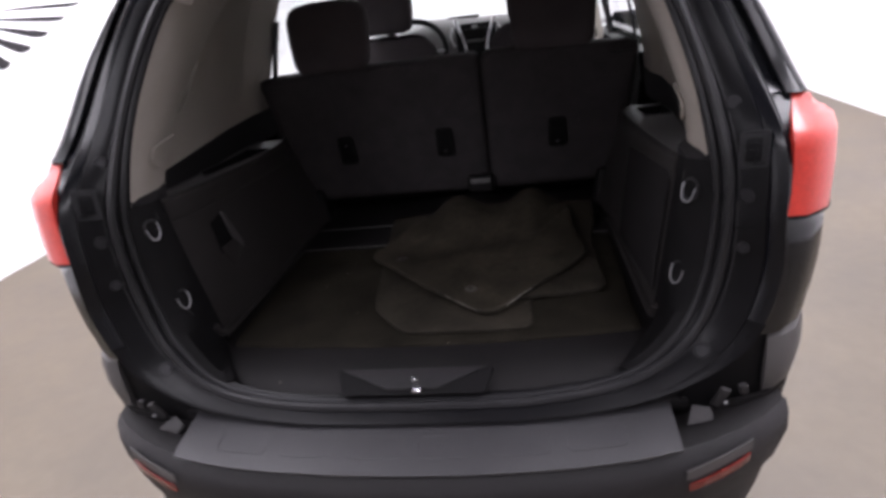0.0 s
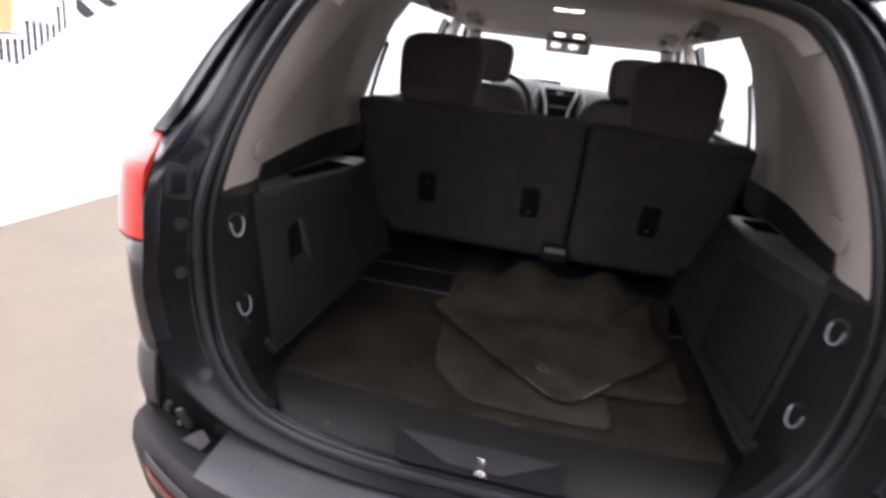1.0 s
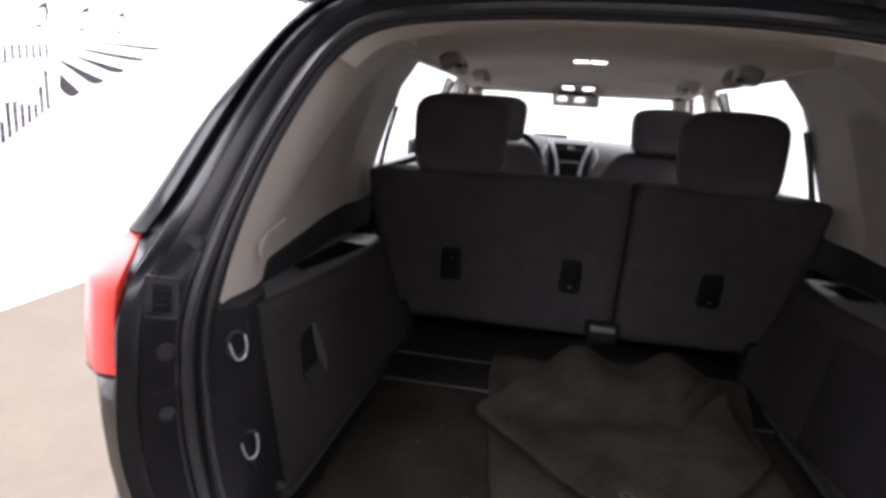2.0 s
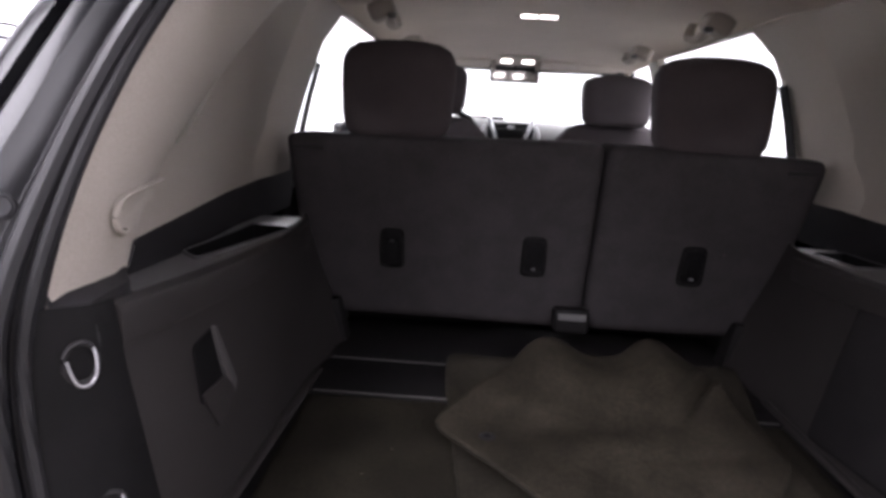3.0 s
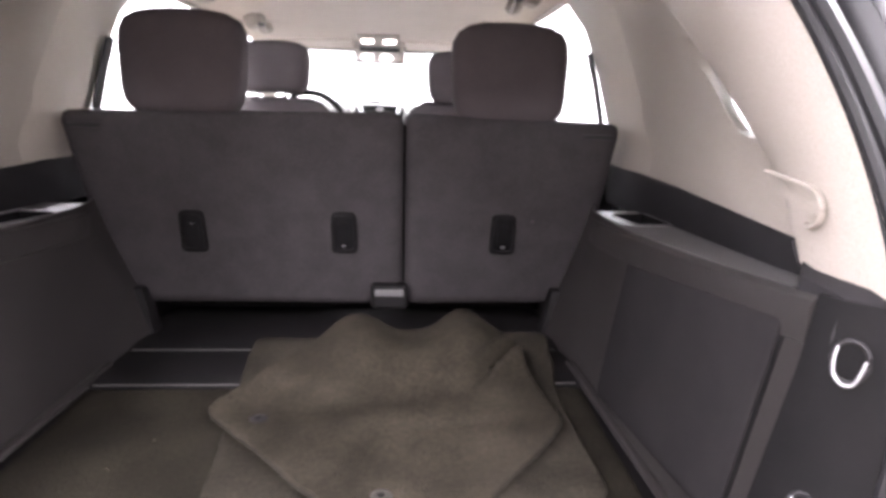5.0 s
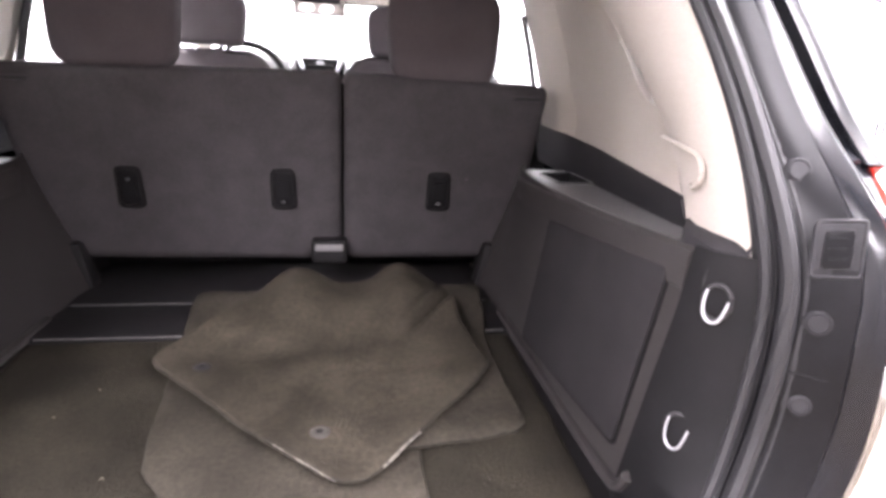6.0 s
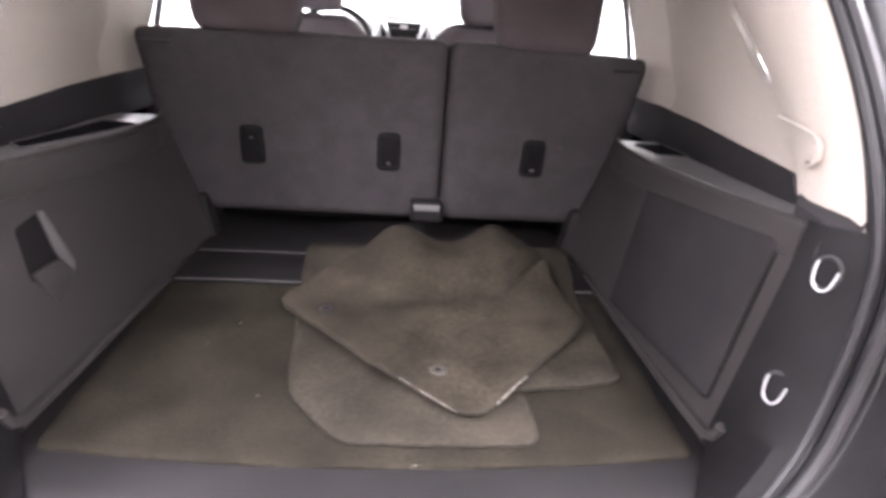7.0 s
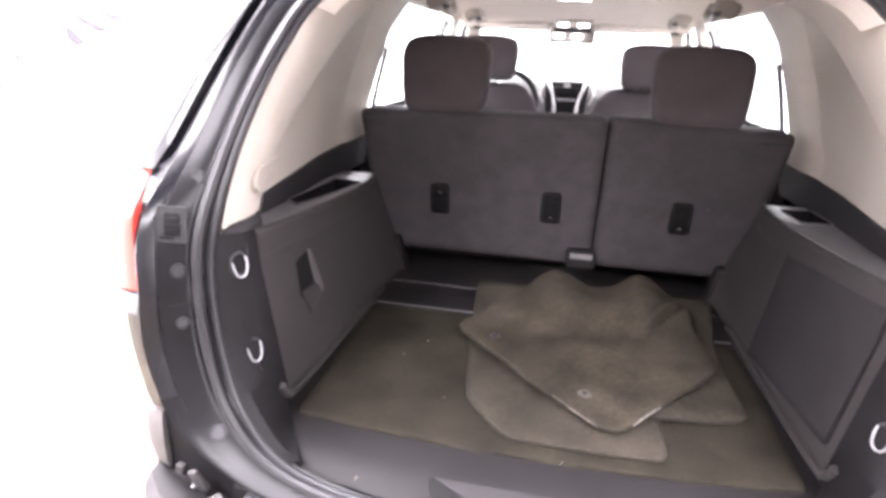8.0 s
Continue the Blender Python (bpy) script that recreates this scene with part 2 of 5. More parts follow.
def prism(poly, depth, m, bev=0.0, seg=2, bm=None):
    """An outline in the local xy plane, pulled depth along local z, laid by the matrix m."""
    b = bmesh.new()
    low = [b.verts.new((p[0], p[1], 0)) for p in poly]
    f = b.faces.new(low)
    ext = bmesh.ops.extrude_face_region(b, geom=[f])
    bmesh.ops.translate(b, vec=(0, 0, depth), verts=[v for v in ext["geom"] if isinstance(v, bmesh.types.BMVert)])
    if bev:
        rim = [e for e in b.edges if abs(e.verts[0].co.z - e.verts[1].co.z) < 1e-6]
        bmesh.ops.bevel(b, geom=rim, offset=bev, segments=seg, profile=0.6, affect="EDGES")
    bmesh.ops.transform(b, matrix=m, verts=b.verts)
    return merge(bm, b)


def lathe(profile, m, seg=24, bm=None):
    """A profile of (radius, height) turned round local z."""
    rows = [[m @ Vector((r * math.cos(2 * math.pi * k / seg), r * math.sin(2 * math.pi * k / seg), h)) for k in range(seg)] for r, h in profile]
    return sheet(rows, closed=True, bm=bm)


def basis(origin, xdir, ydir):
    """A matrix whose local x and y run along the two directions."""
    x = Vector(xdir).normalized()
    z = x.cross(Vector(ydir)).normalized()
    y = z.cross(x)
    return Matrix.Translation(origin) @ Matrix((x, y, z)).transposed().to_4x4()


def ease(t):
    t = max(0.0, min(1.0, t))
    return t * t * (3 - 2 * t)


# ---- the booth ----
def slab(name, cx, cy, cz, sx, sy, sz, mat, label, category):
    return tagged(part(name, rbox(cx, cy, cz, sx, sy, sz, 0), mat), label, category, kind="structure")


mid_y, len_y = (ROOM_Y0 + ROOM_Y1) / 2, ROOM_Y1 - ROOM_Y0
slab("floor", 0, mid_y, -0.1, 2 * ROOM_X + 0.4, len_y + 0.4, 0.2, CONCRETE, "smooth tan concrete floor with faint stains", "floor")
slab("wall_west", -ROOM_X - 0.1, (ROOM_Y1 + 0.2 - 0.4) / 2, ROOM_Z / 2, 0.2, ROOM_Y1 + 0.2 + 0.4, ROOM_Z, WHITE_WALL, "plain bright white painted booth wall", "wall")
# the rear wall sections and south wall are unseen, dimmed to shape the light
slab("wall_west_dim", -ROOM_X - 0.1, (ROOM_Y0 - 0.2 - 0.4) / 2, ROOM_Z / 2, 0.2, -0.4 - ROOM_Y0 + 0.2, ROOM_Z, DIM_WALL, "unseen side wall section, kept dim grey to darken reflections", "wall")
slab("wall_east", ROOM_X + 0.1, (ROOM_Y1 + 0.2 - 0.4) / 2, ROOM_Z / 2, 0.2, ROOM_Y1 + 0.2 + 0.4, ROOM_Z, WHITE_WALL, "plain bright white painted booth wall", "wall")
slab("wall_east_dim", ROOM_X + 0.1, (ROOM_Y0 - 0.2 - 0.4) / 2, ROOM_Z / 2, 0.2, -0.4 - ROOM_Y0 + 0.2, ROOM_Z, DIM_WALL, "unseen side wall section, kept dim grey to darken reflections", "wall")
slab("wall_north", 0, ROOM_Y1 + 0.1, ROOM_Z / 2, 2 * ROOM_X, 0.2, ROOM_Z, WHITE_WALL, "plain bright white end wall", "wall")
slab("wall_south", 0, ROOM_Y0 - 0.1, ROOM_Z / 2, 2 * ROOM_X, 0.2, ROOM_Z, DIM_WALL, "unseen end wall, kept dim grey to darken reflections", "wall")
slab("ceiling", 0, mid_y, ROOM_Z + 0.1, 2 * ROOM_X + 0.4, len_y + 0.4, 0.2, WHITE_WALL, "plain white ceiling", "ceiling")


def wall_emblem(side):
    """A winged emblem of plain shapes in grey and gold vinyl on the side wall."""
    root = thing("wall_emblem", "grey and gold winged vinyl emblem on the white wall", "wall graphic", (side * ROOM_X, 3.0, 1.5), "wall emblems")
    inner = side * (ROOM_X - 0.004) - side * ROOM_X

    def flat(name, pts, mat, label="", lift=0.0):
        b = bmesh.new()
        f = b.faces.new([b.verts.new((inner - side * lift, y, z)) for y, z in pts])
        ext = bmesh.ops.extrude_face_region(b, geom=[f])
        bmesh.ops.translate(b, vec=(side * 0.002, 0, 0), verts=[v for v in ext["geom"] if isinstance(v, bmesh.types.BMVert)])
        part(name, b, mat, root, label)

    shift, drop = (0.6, -0.09) if side > 0 else (0.0, 0.0)

    def shape(name, pts, mat, label="", lift=0.0):
        flat(name, [(y + shift, z + drop) for y, z in pts], mat, label, lift)

    feathers = ([(1.078, 0.228), (1.60, 0.262), (2.178, 0.283), (2.122, 0.261), (1.989, 0.247), (1.438, 0.237)], [(1.053, 0.186), (1.50, 0.184), (1.937, 0.178), (1.855, 0.147), (1.735, 0.143), (1.33, 0.163)],
                [(1.044, 0.148), (1.687, 0.071), (1.640, 0.045), (1.589, 0.035), (1.502, 0.038)], [(1.033, 0.095), (1.448, -0.023), (1.410, -0.048), (1.348, -0.060), (1.289, -0.052), (1.035, 0.071)],
                [(1.020, 0.007), (1.201, -0.117), (1.155, -0.146), (1.108, -0.157), (1.060, -0.141), (1.008, -0.097)])
    for pts in feathers:
        shape("wing_feather", pts, LOGO_GREY)
    for k in range(7):
        y, z = 0.945 - 0.052 * k, 0.185 - 0.0065 * k
        shape("stripe", [(y, z), (y - 0.026, z - 0.003), (y - 0.028, z - 0.098), (y - 0.002, z - 0.095)], LOGO_GREY)
    for k in range(8):
        y, z = 0.575 - 0.052 * k, 0.128 - 0.004 * k
        shape("stripe", [(y, z), (y - 0.030, z - 0.002), (y - 0.030, z - 0.018), (y, z - 0.016)], LOGO_GREY)
    for k in range(13):
        y = 0.925 - 0.052 * k
        top = 0.015 if k < 1 else (-0.09 if k < 2 else (-0.205 if k < 7 else -0.315))
        low = -0.235 - 0.030 * k if k < 9 else -0.475 + 0.014 * (k - 8)
        shape("stripe", [(y, top), (y - 0.032, top - 0.004), (y - 0.036, low - 0.014), (y - 0.004, low)], LOGO_GREY)
    shape("gold_bar", [(-0.30, -0.20), (0.24, -0.205), (0.54, -0.178), (0.812, -0.150), (0.884, 0.005), (0.52, -0.02), (0.265, -0.03), (-0.25, -0.06)], LOGO_GOLD, "gold band", 0.003)
    shape("orange_block", [(0.241, -0.277), (0.355, -0.275), (0.375, -0.094), (0.265, -0.101)], LOGO_ORANGE, "orange block", 0.006)
    shape("orange_block", [(0.355, -0.275), (0.477, -0.273), (0.515, 0.031), (0.391, 0.020)], LOGO_ORANGE, "orange block", 0.006)
    rim = [(0.228, -0.300), (0.540, -0.290), (0.570, -0.212), (0.806, -0.184), (0.895, 0.018), (0.890, 0.060), (0.53, 0.028)]
    for a, b2 in zip(rim, rim[1:]):
        shape("outline", [a, b2, (b2[0] + 0.006, b2[1] + 0.011), (a[0] + 0.006, a[1] + 0.011)], LOGO_GREY, "", 0.004)
    # brush-stroke lettering as plain slanted bars
    for k in range(6):
        y, z = 0.865 + 0.365 * (k - 3), 0.300 + 0.028 * (k - 3)
        shape("lettering_bar", [(y - 0.017, z - 0.009), (y + 0.101, z + 0.010), (y + 0.012, z - 0.034)], LOGO_GREY, "grey painted lettering bar")
        shape("lettering_bar", [(y - 0.010, z + 0.052), (y + 0.040, z + 0.120), (y + 0.113, z + 0.158), (y + 0.104, z + 0.106), (y + 0.048, z + 0.098)], LOGO_GREY)
        if k in (1, 3, 5):
            shape("lettering_bar", [(y + 0.086, z + 0.106), (y + 0.118, z + 0.112), (y + 0.100, z + 0.038), (y + 0.072, z + 0.012)], LOGO_GREY)
    return root


wall_emblem(-1)
wall_emblem(1)

# ---- the car: black five-door SUV with its tailgate open ----
car = thing("suv_car", "black five-door SUV parked on concrete with tailgate raised", "car", (0, 2.9, 0))
CAR_INV = Matrix.Translation((0, -2.9, 0))


def cpart(name, bm, mat, parent=None, label="", angle=40):
    """A part of the car, given in world metres."""
    bmesh.ops.transform(bm, matrix=CAR_INV, verts=bm.verts)
    return part(name, bm, mat, parent or car, label, angle)


# half outlines of the tailgate opening, from the sill's middle up to the roof's middle
SEAL = [(0, 1.045, 0.690), (0.25, 1.052, 0.692), (0.43, 1.085, 0.712), (0.53, 1.130, 0.775), (0.580, 1.160, 0.88), (0.598, 1.170, 1.02),
        (0.592, 1.185, 1.12), (0.570, 1.235, 1.25), (0.532, 1.31, 1.39), (0.480, 1.385, 1.505), (0.40, 1.42, 1.562), (0.20, 1.435, 1.585), (0, 1.44, 1.59)]
EDGE = [(0, 1.000, 0.655), (0.25, 1.005, 0.657), (0.48, 1.040, 0.675), (0.645, 1.080, 0.745), (0.704, 1.088, 0.88), (0.703, 1.090, 1.02),
        (0.702, 1.118, 1.14), (0.676, 1.228, 1.262), (0.612, 1.31, 1.42), (0.545, 1.39, 1.55), (0.44, 1.42, 1.615), (0.20, 1.435, 1.645), (0, 1.44, 1.65)]
NS = 8
seal_half, edge_half = smooth_path(SEAL, NS), smooth_path(EDGE, NS)


def mirror(points):
    return [Vector((-p.x, p.y, p.z)) for p in points]


def loop(half):
    return half + mirror(half)[-2:0:-1]


seal_loop, edge_loop = loop(seal_half), loop(edge_half)


def blend(a, b, t, push=(0, 0, 0)):
    return [p.lerp(q, t) + Vector((push[0] * (1 if p.x > 0 else -1), push[1], push[2])) for p, q in zip(a, b)]


# painted jamb between seal and body edge, with its step
jamb_rows = [blend(seal_loop, edge_loop, t, (0, d, 0)) for t, d in ((0.02, 0.012), (0.16, 0.006), (0.24, 0.012), (0.32, 0.004), (0.55, 0.0), (0.70, 0.001), (0.735, 0.007))]
for s in (-1, 1):
    corner = range(3 * NS + 4, 12 * NS)
    corner_rows = [[p.lerp(q, t) + Vector((0, d, 0)) for p, q in zip([seal_half[k] for k in corner], [edge_half[k] for k in corner])] for t, d in ((0.71, 0.004), (0.745, -0.004), (0.85, -0.006), (0.94, -0.006), (1.0, 0.002))]
    cpart("jamb_return", sheet([[Vector((s * p.x, p.y, p.z)) for p in row] for row in corner_rows], 0.005), PAINT, label="glossy black body corner beside the opening")
jamb_rows += [blend(seal_loop, edge_loop, t, (0, d, 0)) for t, d in ((0.85, 0.006), (0.93, 0.006), (1.0, 0.008))]
cpart("tailgate_jamb", sheet(jamb_rows, 0.006, closed=True), JAMB_PAINT, label="dusty black painted tailgate jamb")
cpart("weatherstrip", tube(blend(seal_loop, edge_loop, 0.21, (0, -0.006, 0)), 0.0105, 8, True), RUBBER, label="black rubber door seal")
cpart("weatherstrip", tube(blend(seal_loop, edge_loop, 0.38, (0, 0.004, 0)), 0.0075, 8, True), RUBBER)
cpart("weatherstrip", tube(blend(seal_loop, edge_loop, 0.06, (0, 0.0, 0)), 0.0075, 8, True), RUBBER)

# body sides: from the jamb's edge round the corner and forward
BELT = 1.17


def outer_x(z):
    return 0.852 - 0.016 * ease((0.98 - z) / 0.25) - 0.06 * ease((0.60 - z) / 0.22) - 0.015 * ease((z - 1.0) / 0.3) - (0.26 * ((z - BELT) / 0.45) ** 1.25 if z > BELT else 0)


def edge_at(z):
    """The jamb's outer edge at a height, on the +x side."""
    best = min(edge_half[2 * NS:], key=lambda p: abs(p.z - z) + (10 if p.x < 0.3 else 0))
    return best


def pillar_x(z):
    """Outer half width of the rear roof pillar at a height."""
    return 0.755 - 0.32 * (z - 1.235) - 0.62 * max(0.0, z - 1.235) ** 2


for s in (-1, 1):
    low = []
    for k in range(22):
        z = 0.62 + (BELT - 0.62) * k / 21
        e = edge_at(max(z, 0.72))
        ex, ey, ox = e.x - 0.008, e.y + 0.010, outer_x(z)
        row = [(s * ex, ey, z), (s * (ex + 0.30 * (ox - ex)), ey + 0.014, z), (s * (ex + 0.60 * (ox - ex)), ey + 0.06, z), (s * (ex + 0.82 * (ox - ex)), ey + 0.14, z), (s * (ox - 0.012), ey + 0.26, z)]
        if z > 1.01:
            row = [row[0]] + [(x - s * 0.024, y, z) for x, y, z in row[1:4]] + [(row[4][0] - s * 0.016, row[4][1], z)]
        if z < 0.765:
            row = [(s * (ox - 0.010), 1.46 + 0.02 * q, z) for q in range(5)]
        for y in (1.6, 1.9, 2.4, 3.0, 3.6, 4.2, 4.8, 5.2, 5.5):
            taper = 0.16 * ease((y - 4.6) / 1.0)
            row.append((s * (ox - taper), y, z if y < 4.3 else 0.62 + (z - 0.62) * (1 - 0.25 * ease((y - 4.3) / 1.2) / (BELT - 0.62))))
        low.append(row)
    cpart("side_panel", sheet(low, 0.012), PAINT, label="glossy black body side")
    rocker = [[(s * (x0 - 0.03), 1.56, z), (s * x0, 1.60, z), (s * x0, 3.0, z), (s * x0, 4.6, z), (s * (x0 - 0.14), 5.5, z)] for x0, z in ((0.75, 0.30), (0.79, 0.36), (0.815, 0.48), (0.828, 0.63))]
    cpart("rocker_panel", sheet(rocker, 0.01), GREY_PAINT, label="grey lower body cladding")
    # upper pillar panel beside the jamb
    up = []
    for p in edge_half[5 * NS + 6:10 * NS]:
        z = p.z
        if z < 1.205:
            continue
        ox = pillar_x(z)
        up.append([(s * (p.x - 0.004), p.y + 0.004, z), (s * (p.x + 0.010), p.y + 0.026, z), (s * (p.x + 0.022), p.y + 0.028, z), (s * (p.x + 0.030), p.y + 0.012, z), (s * (p.x + 0.03 + 0.34 * (ox - p.x - 0.03)), p.y + 0.010, z), (s * (p.x + 0.03 + 0.66 * (ox - p.x - 0.03)), p.y + 0.012, z),
                   (s * (p.x + 0.03 + 0.92 * (ox - p.x - 0.03)), p.y + 0.022, z), (s * ox, p.y + 0.05, z), (s * (ox - 0.004), p.y + 0.20, z), (s * (ox - 0.03), p.y + 0.36, z)])
    cpart("rear_pillar", sheet(up, 0.006), PAINT, label="glossy black rear roof pillar")
    belt_line = [[(s * x, y, z) for y in (1.42, 1.6, 2.4, 3.2, 4.2)] for x, z in ((0.836, 1.168), (0.814, 1.196), (0.752, 1.200))]
    cpart("belt_shoulder", sheet(belt_line, 0.004), PAINT, label="glossy black shoulder below the side windows")

# roof, bonnet and nose
roof_rows = []
for k in range(25):
    y = 1.44 + (3.95 - 1.44) * k / 24
    crown = 1.662 + 0.045 * math.sin(math.pi * min(1, (y - 1.2) / 2.6))
    roof_rows.append([(x, y, crown - 0.06 * abs(x / 0.6) ** 3) for x in (-0.60, -0.52, -0.4, -0.2, 0, 0.2, 0.4, 0.52, 0.60)])
cpart("roof", sheet(roof_rows, 0.012), PAINT, label="black roof panel")
nose = []
for k in range(12):
    y = 4.55 + 0.95 * k / 11
    nose.append([(x * (1 - 0.16 * ease((y - 4.6) / 1.0)), y, 1.20 - 0.28 * (k / 11) ** 1.6 - 0.03 * abs(x / 0.8) ** 3) for x in (-0.80, -0.6, -0.3, 0, 0.3, 0.6, 0.80)])
cpart("bonnet", sheet(nose, 0.012), PAINT)
front = [[(x * w, 5.5 + 0.12 * (1 - abs(x / 0.68) ** 2), z) for x in (-0.66, -0.45, -0.2, 0, 0.2, 0.45, 0.66)] for w, z in ((1, 0.92), (1.02, 0.7), (1.02, 0.5), (0.98, 0.3))]
cpart("front_bumper", sheet(front, 0.02), PAINT)
cpart("underbody", rbox(0, 3.3, 0.34, 1.3, 4.2, 0.06, 0.01), DARK)
cpart("underbody", rbox(0, 1.66, 0.63, 1.1, 1.16, 0.03, 0.01), DARK)

# wheels
for wx in (-0.735, 0.735):
    for wy in (1.95, 4.80):
        m = Matrix.Translation((wx, wy, 0.36)) @ Euler((0, radians(90), 0)).to_matrix().to_4x4()
        tyre = cpart("tyre", lathe([(0.22, -0.09), (0.30, -0.105), (0.345, -0.09), (0.36, -0.05), (0.36, 0.05), (0.345, 0.09), (0.30, 0.105), (0.22, 0.09), (0.22, -0.09)], m, 32), TYRE)
        hub = lathe([(0.0, 0.03), (0.05, 0.035), (0.06, 0.02), (0.19, 0.03), (0.222, 0.08), (0.222, -0.08), (0.0, -0.08)], m, 24)
        cpart("rim", hub, STEEL)

# ---- rear bumper ----


def bumper_plan(x):
    a = abs(x) / 0.765
    return 0.885 + 0.10 * a ** 2 + 0.11 * a ** 6


def bumper_point(x, d, z):
    """A point of the bumper, which draws in at its ends towards the ground."""
    return (x * (0.958 + 0.020 * ease((abs(x) - 0.55) / 0.2) - 0.075 * ease((0.61 - z) / 0.26)) + 0.015 * x * (1 - min(1, abs(x) / 0.5)), bumper_plan(x) + d, z)


def bumper_strip(profile, x0, x1, n=28, thick=0.008):
    return sheet([[bumper_point(x0 + (x1 - x0) * k / n, d, z) for d, z in profile] for k in range(n + 1)], thick)


cpart("rear_bumper", bumper_strip([(0.02, 0.622), (0.0, 0.605), (-0.012, 0.57), (-0.008, 0.50), (0.005, 0.47), (0.0, 0.42), (0.03, 0.32)], -0.76, 0.76), PLASTIC, label="dark grey moulded rear bumper")
cpart("bumper_ledge", bumper_strip([(0.02, 0.621), (0.05, 0.630), (0.10, 0.618), (0.14, 0.600), (0.26, 0.595)], -0.755, 0.755), DARK)
pad = cpart("step_pad", bumper_strip([(0.006, 0.628), (0.004, 0.634), (0.03, 0.641), (0.09, 0.648), (0.125, 0.652), (0.128, 0.640)], -0.530, 0.530, 30, 0.004), PAD, label="grained black plastic bumper step pad")
for x in [-0.3575 + 0.143 * k for k in range(6)]:
    outline = rounded([(x - 0.056, 0.040), (x + 0.056, 0.040), (x + 0.056, 0.096), (x - 0.056, 0.096)], 0.016, 4)
    pts = [Vector((px, bumper_plan(px) + d, 0.6405 + 0.11 * (d - 0.03))) for px, d in outline]
    cpart("pad_panel", tube(pts, 0.0013, 5, True), PAD, pad, "faint raised outline in the step pad")
for s in (-1, 1):
    # grey bumper corner under the body side, a black plate for the shaded well beside it and its bare brackets
    wing = []
    for z, inset, back in ((0.612, 0.036, 0.035), (0.636, 0.016, 0.014), (0.656, 0.005, 0.004), (0.70, 0.0, 0.0), (0.745, 0.0, 0.003), (0.768, 0.001, 0.008), (0.774, 0.004, 0.030)):
        wing.append([(s * (0.694 + 0.2 * inset), 1.150, z), (s * (0.694 + 0.2 * inset), 1.098 + back, z), (s * (0.722 - 0.4 * inset), 1.102 + back, z), (s * (0.757 - inset), 1.128 + back, z), (s * (0.795 - inset), 1.19 + back, z), (s * (0.825 - inset), 1.30, z), (s * (0.846 - inset), 1.56, z)])
    cpart("bumper_wing", sheet(wing, 0.006), GREY_PAINT, label="grey bumper corner")
    lower = [[(s * (0.600 - 0.3 * d), 1.075 + 0.3 * d, z), (s * (0.655 - 0.5 * d), 1.085 + 0.3 * d, z), (s * (0.705 - 0.7 * d), 1.105 + 0.3 * d, z), (s * (0.750 - d), 1.137, z), (s * (0.787 - d), 1.20, z), (s * (0.836 - d), 1.56, z)] for z, d in ((0.640, 0.0), (0.60, 0.004), (0.55, 0.012), (0.50, 0.024), (0.40, 0.055), (0.30, 0.09))]
    cpart("bumper_corner", sheet(lower, 0.006), DARK, label="black lower bumper corner")
    # sheet added over the body side to paint the gap's shade
    cpart("bumper_well_shade", sheet([[(s * (x0 + (0.712 - x0) * q), 1.092 + 0.03 * q, z) for q in (0, 0.33, 0.66, 1)] for z, x0 in ((0.58, 0.50), (0.65, 0.53), (0.69, 0.585), (0.73, 0.625), (0.785, 0.655))], 0.003), BLACK, label="black plate imitating the shaded gap beside the bumper corner")
    cpart("clip", prism(rounded([(-0.030, -0.016), (0.022, -0.018), (0.028, 0.006), (-0.004, 0.020)], 0.006), 0.005, basis((s * 0.556, 1.040, 0.640), (1, 0.2 * s, 0.12 * s), (0, 0.8, 0.6)), 0.002), BRACKET, label="bare metal bumper bracket")
    cpart("clip", rbox(s * 0.604, 1.066, 0.660, 0.020, 0.010, 0.052, 0.004, 2, (14, s * 18, 0)), BRACKET)
    cpart("clip", rbox(s * 0.650, 1.080, 0.668, 0.016, 0.012, 0.024, 0.004, 2, (10, s * -16, 0)), BRACKET)
    cpart("clip", rbox(s * 0.612, 1.06, 0.650, 0.007, 0.007, 0.009, 0.002, 1, (14, s * 40, 0)), STEEL)
    refl = []
    for dz in (0.0, 0.009, 0.017):
        refl.append([])
        for j in range(8):
            q = bumper_point(0.545 + 0.0165 * j, -0.012 + 0.003 * (j in (0, 7)), 0.547 + 0.0030 * j + dz)
            refl[-1].append((s * q[0], q[1], q[2]))
    strip = [[(lambda q: (s * q[0], q[1], q[2]))(bumper_point(0.535 + 0.0185 * j, -0.0075, 0.570 + 0.0030 * j + dz)) for j in range(8)] for dz in (0.0, 0.012, 0.024)]
    cpart("bumper_facet", sheet(strip, 0.003), GREY_PAINT, label="grey facet above the reflector")
    cpart("reflector", sheet(refl, 0.004), REFLECTOR, label="dark red bumper reflector")
cpart("bumper_lower_trim", bumper_strip([(-0.012, 0.50), (-0.022, 0.49), (-0.02, 0.465), (0.0, 0.455)], -0.42, 0.42), PLASTIC)

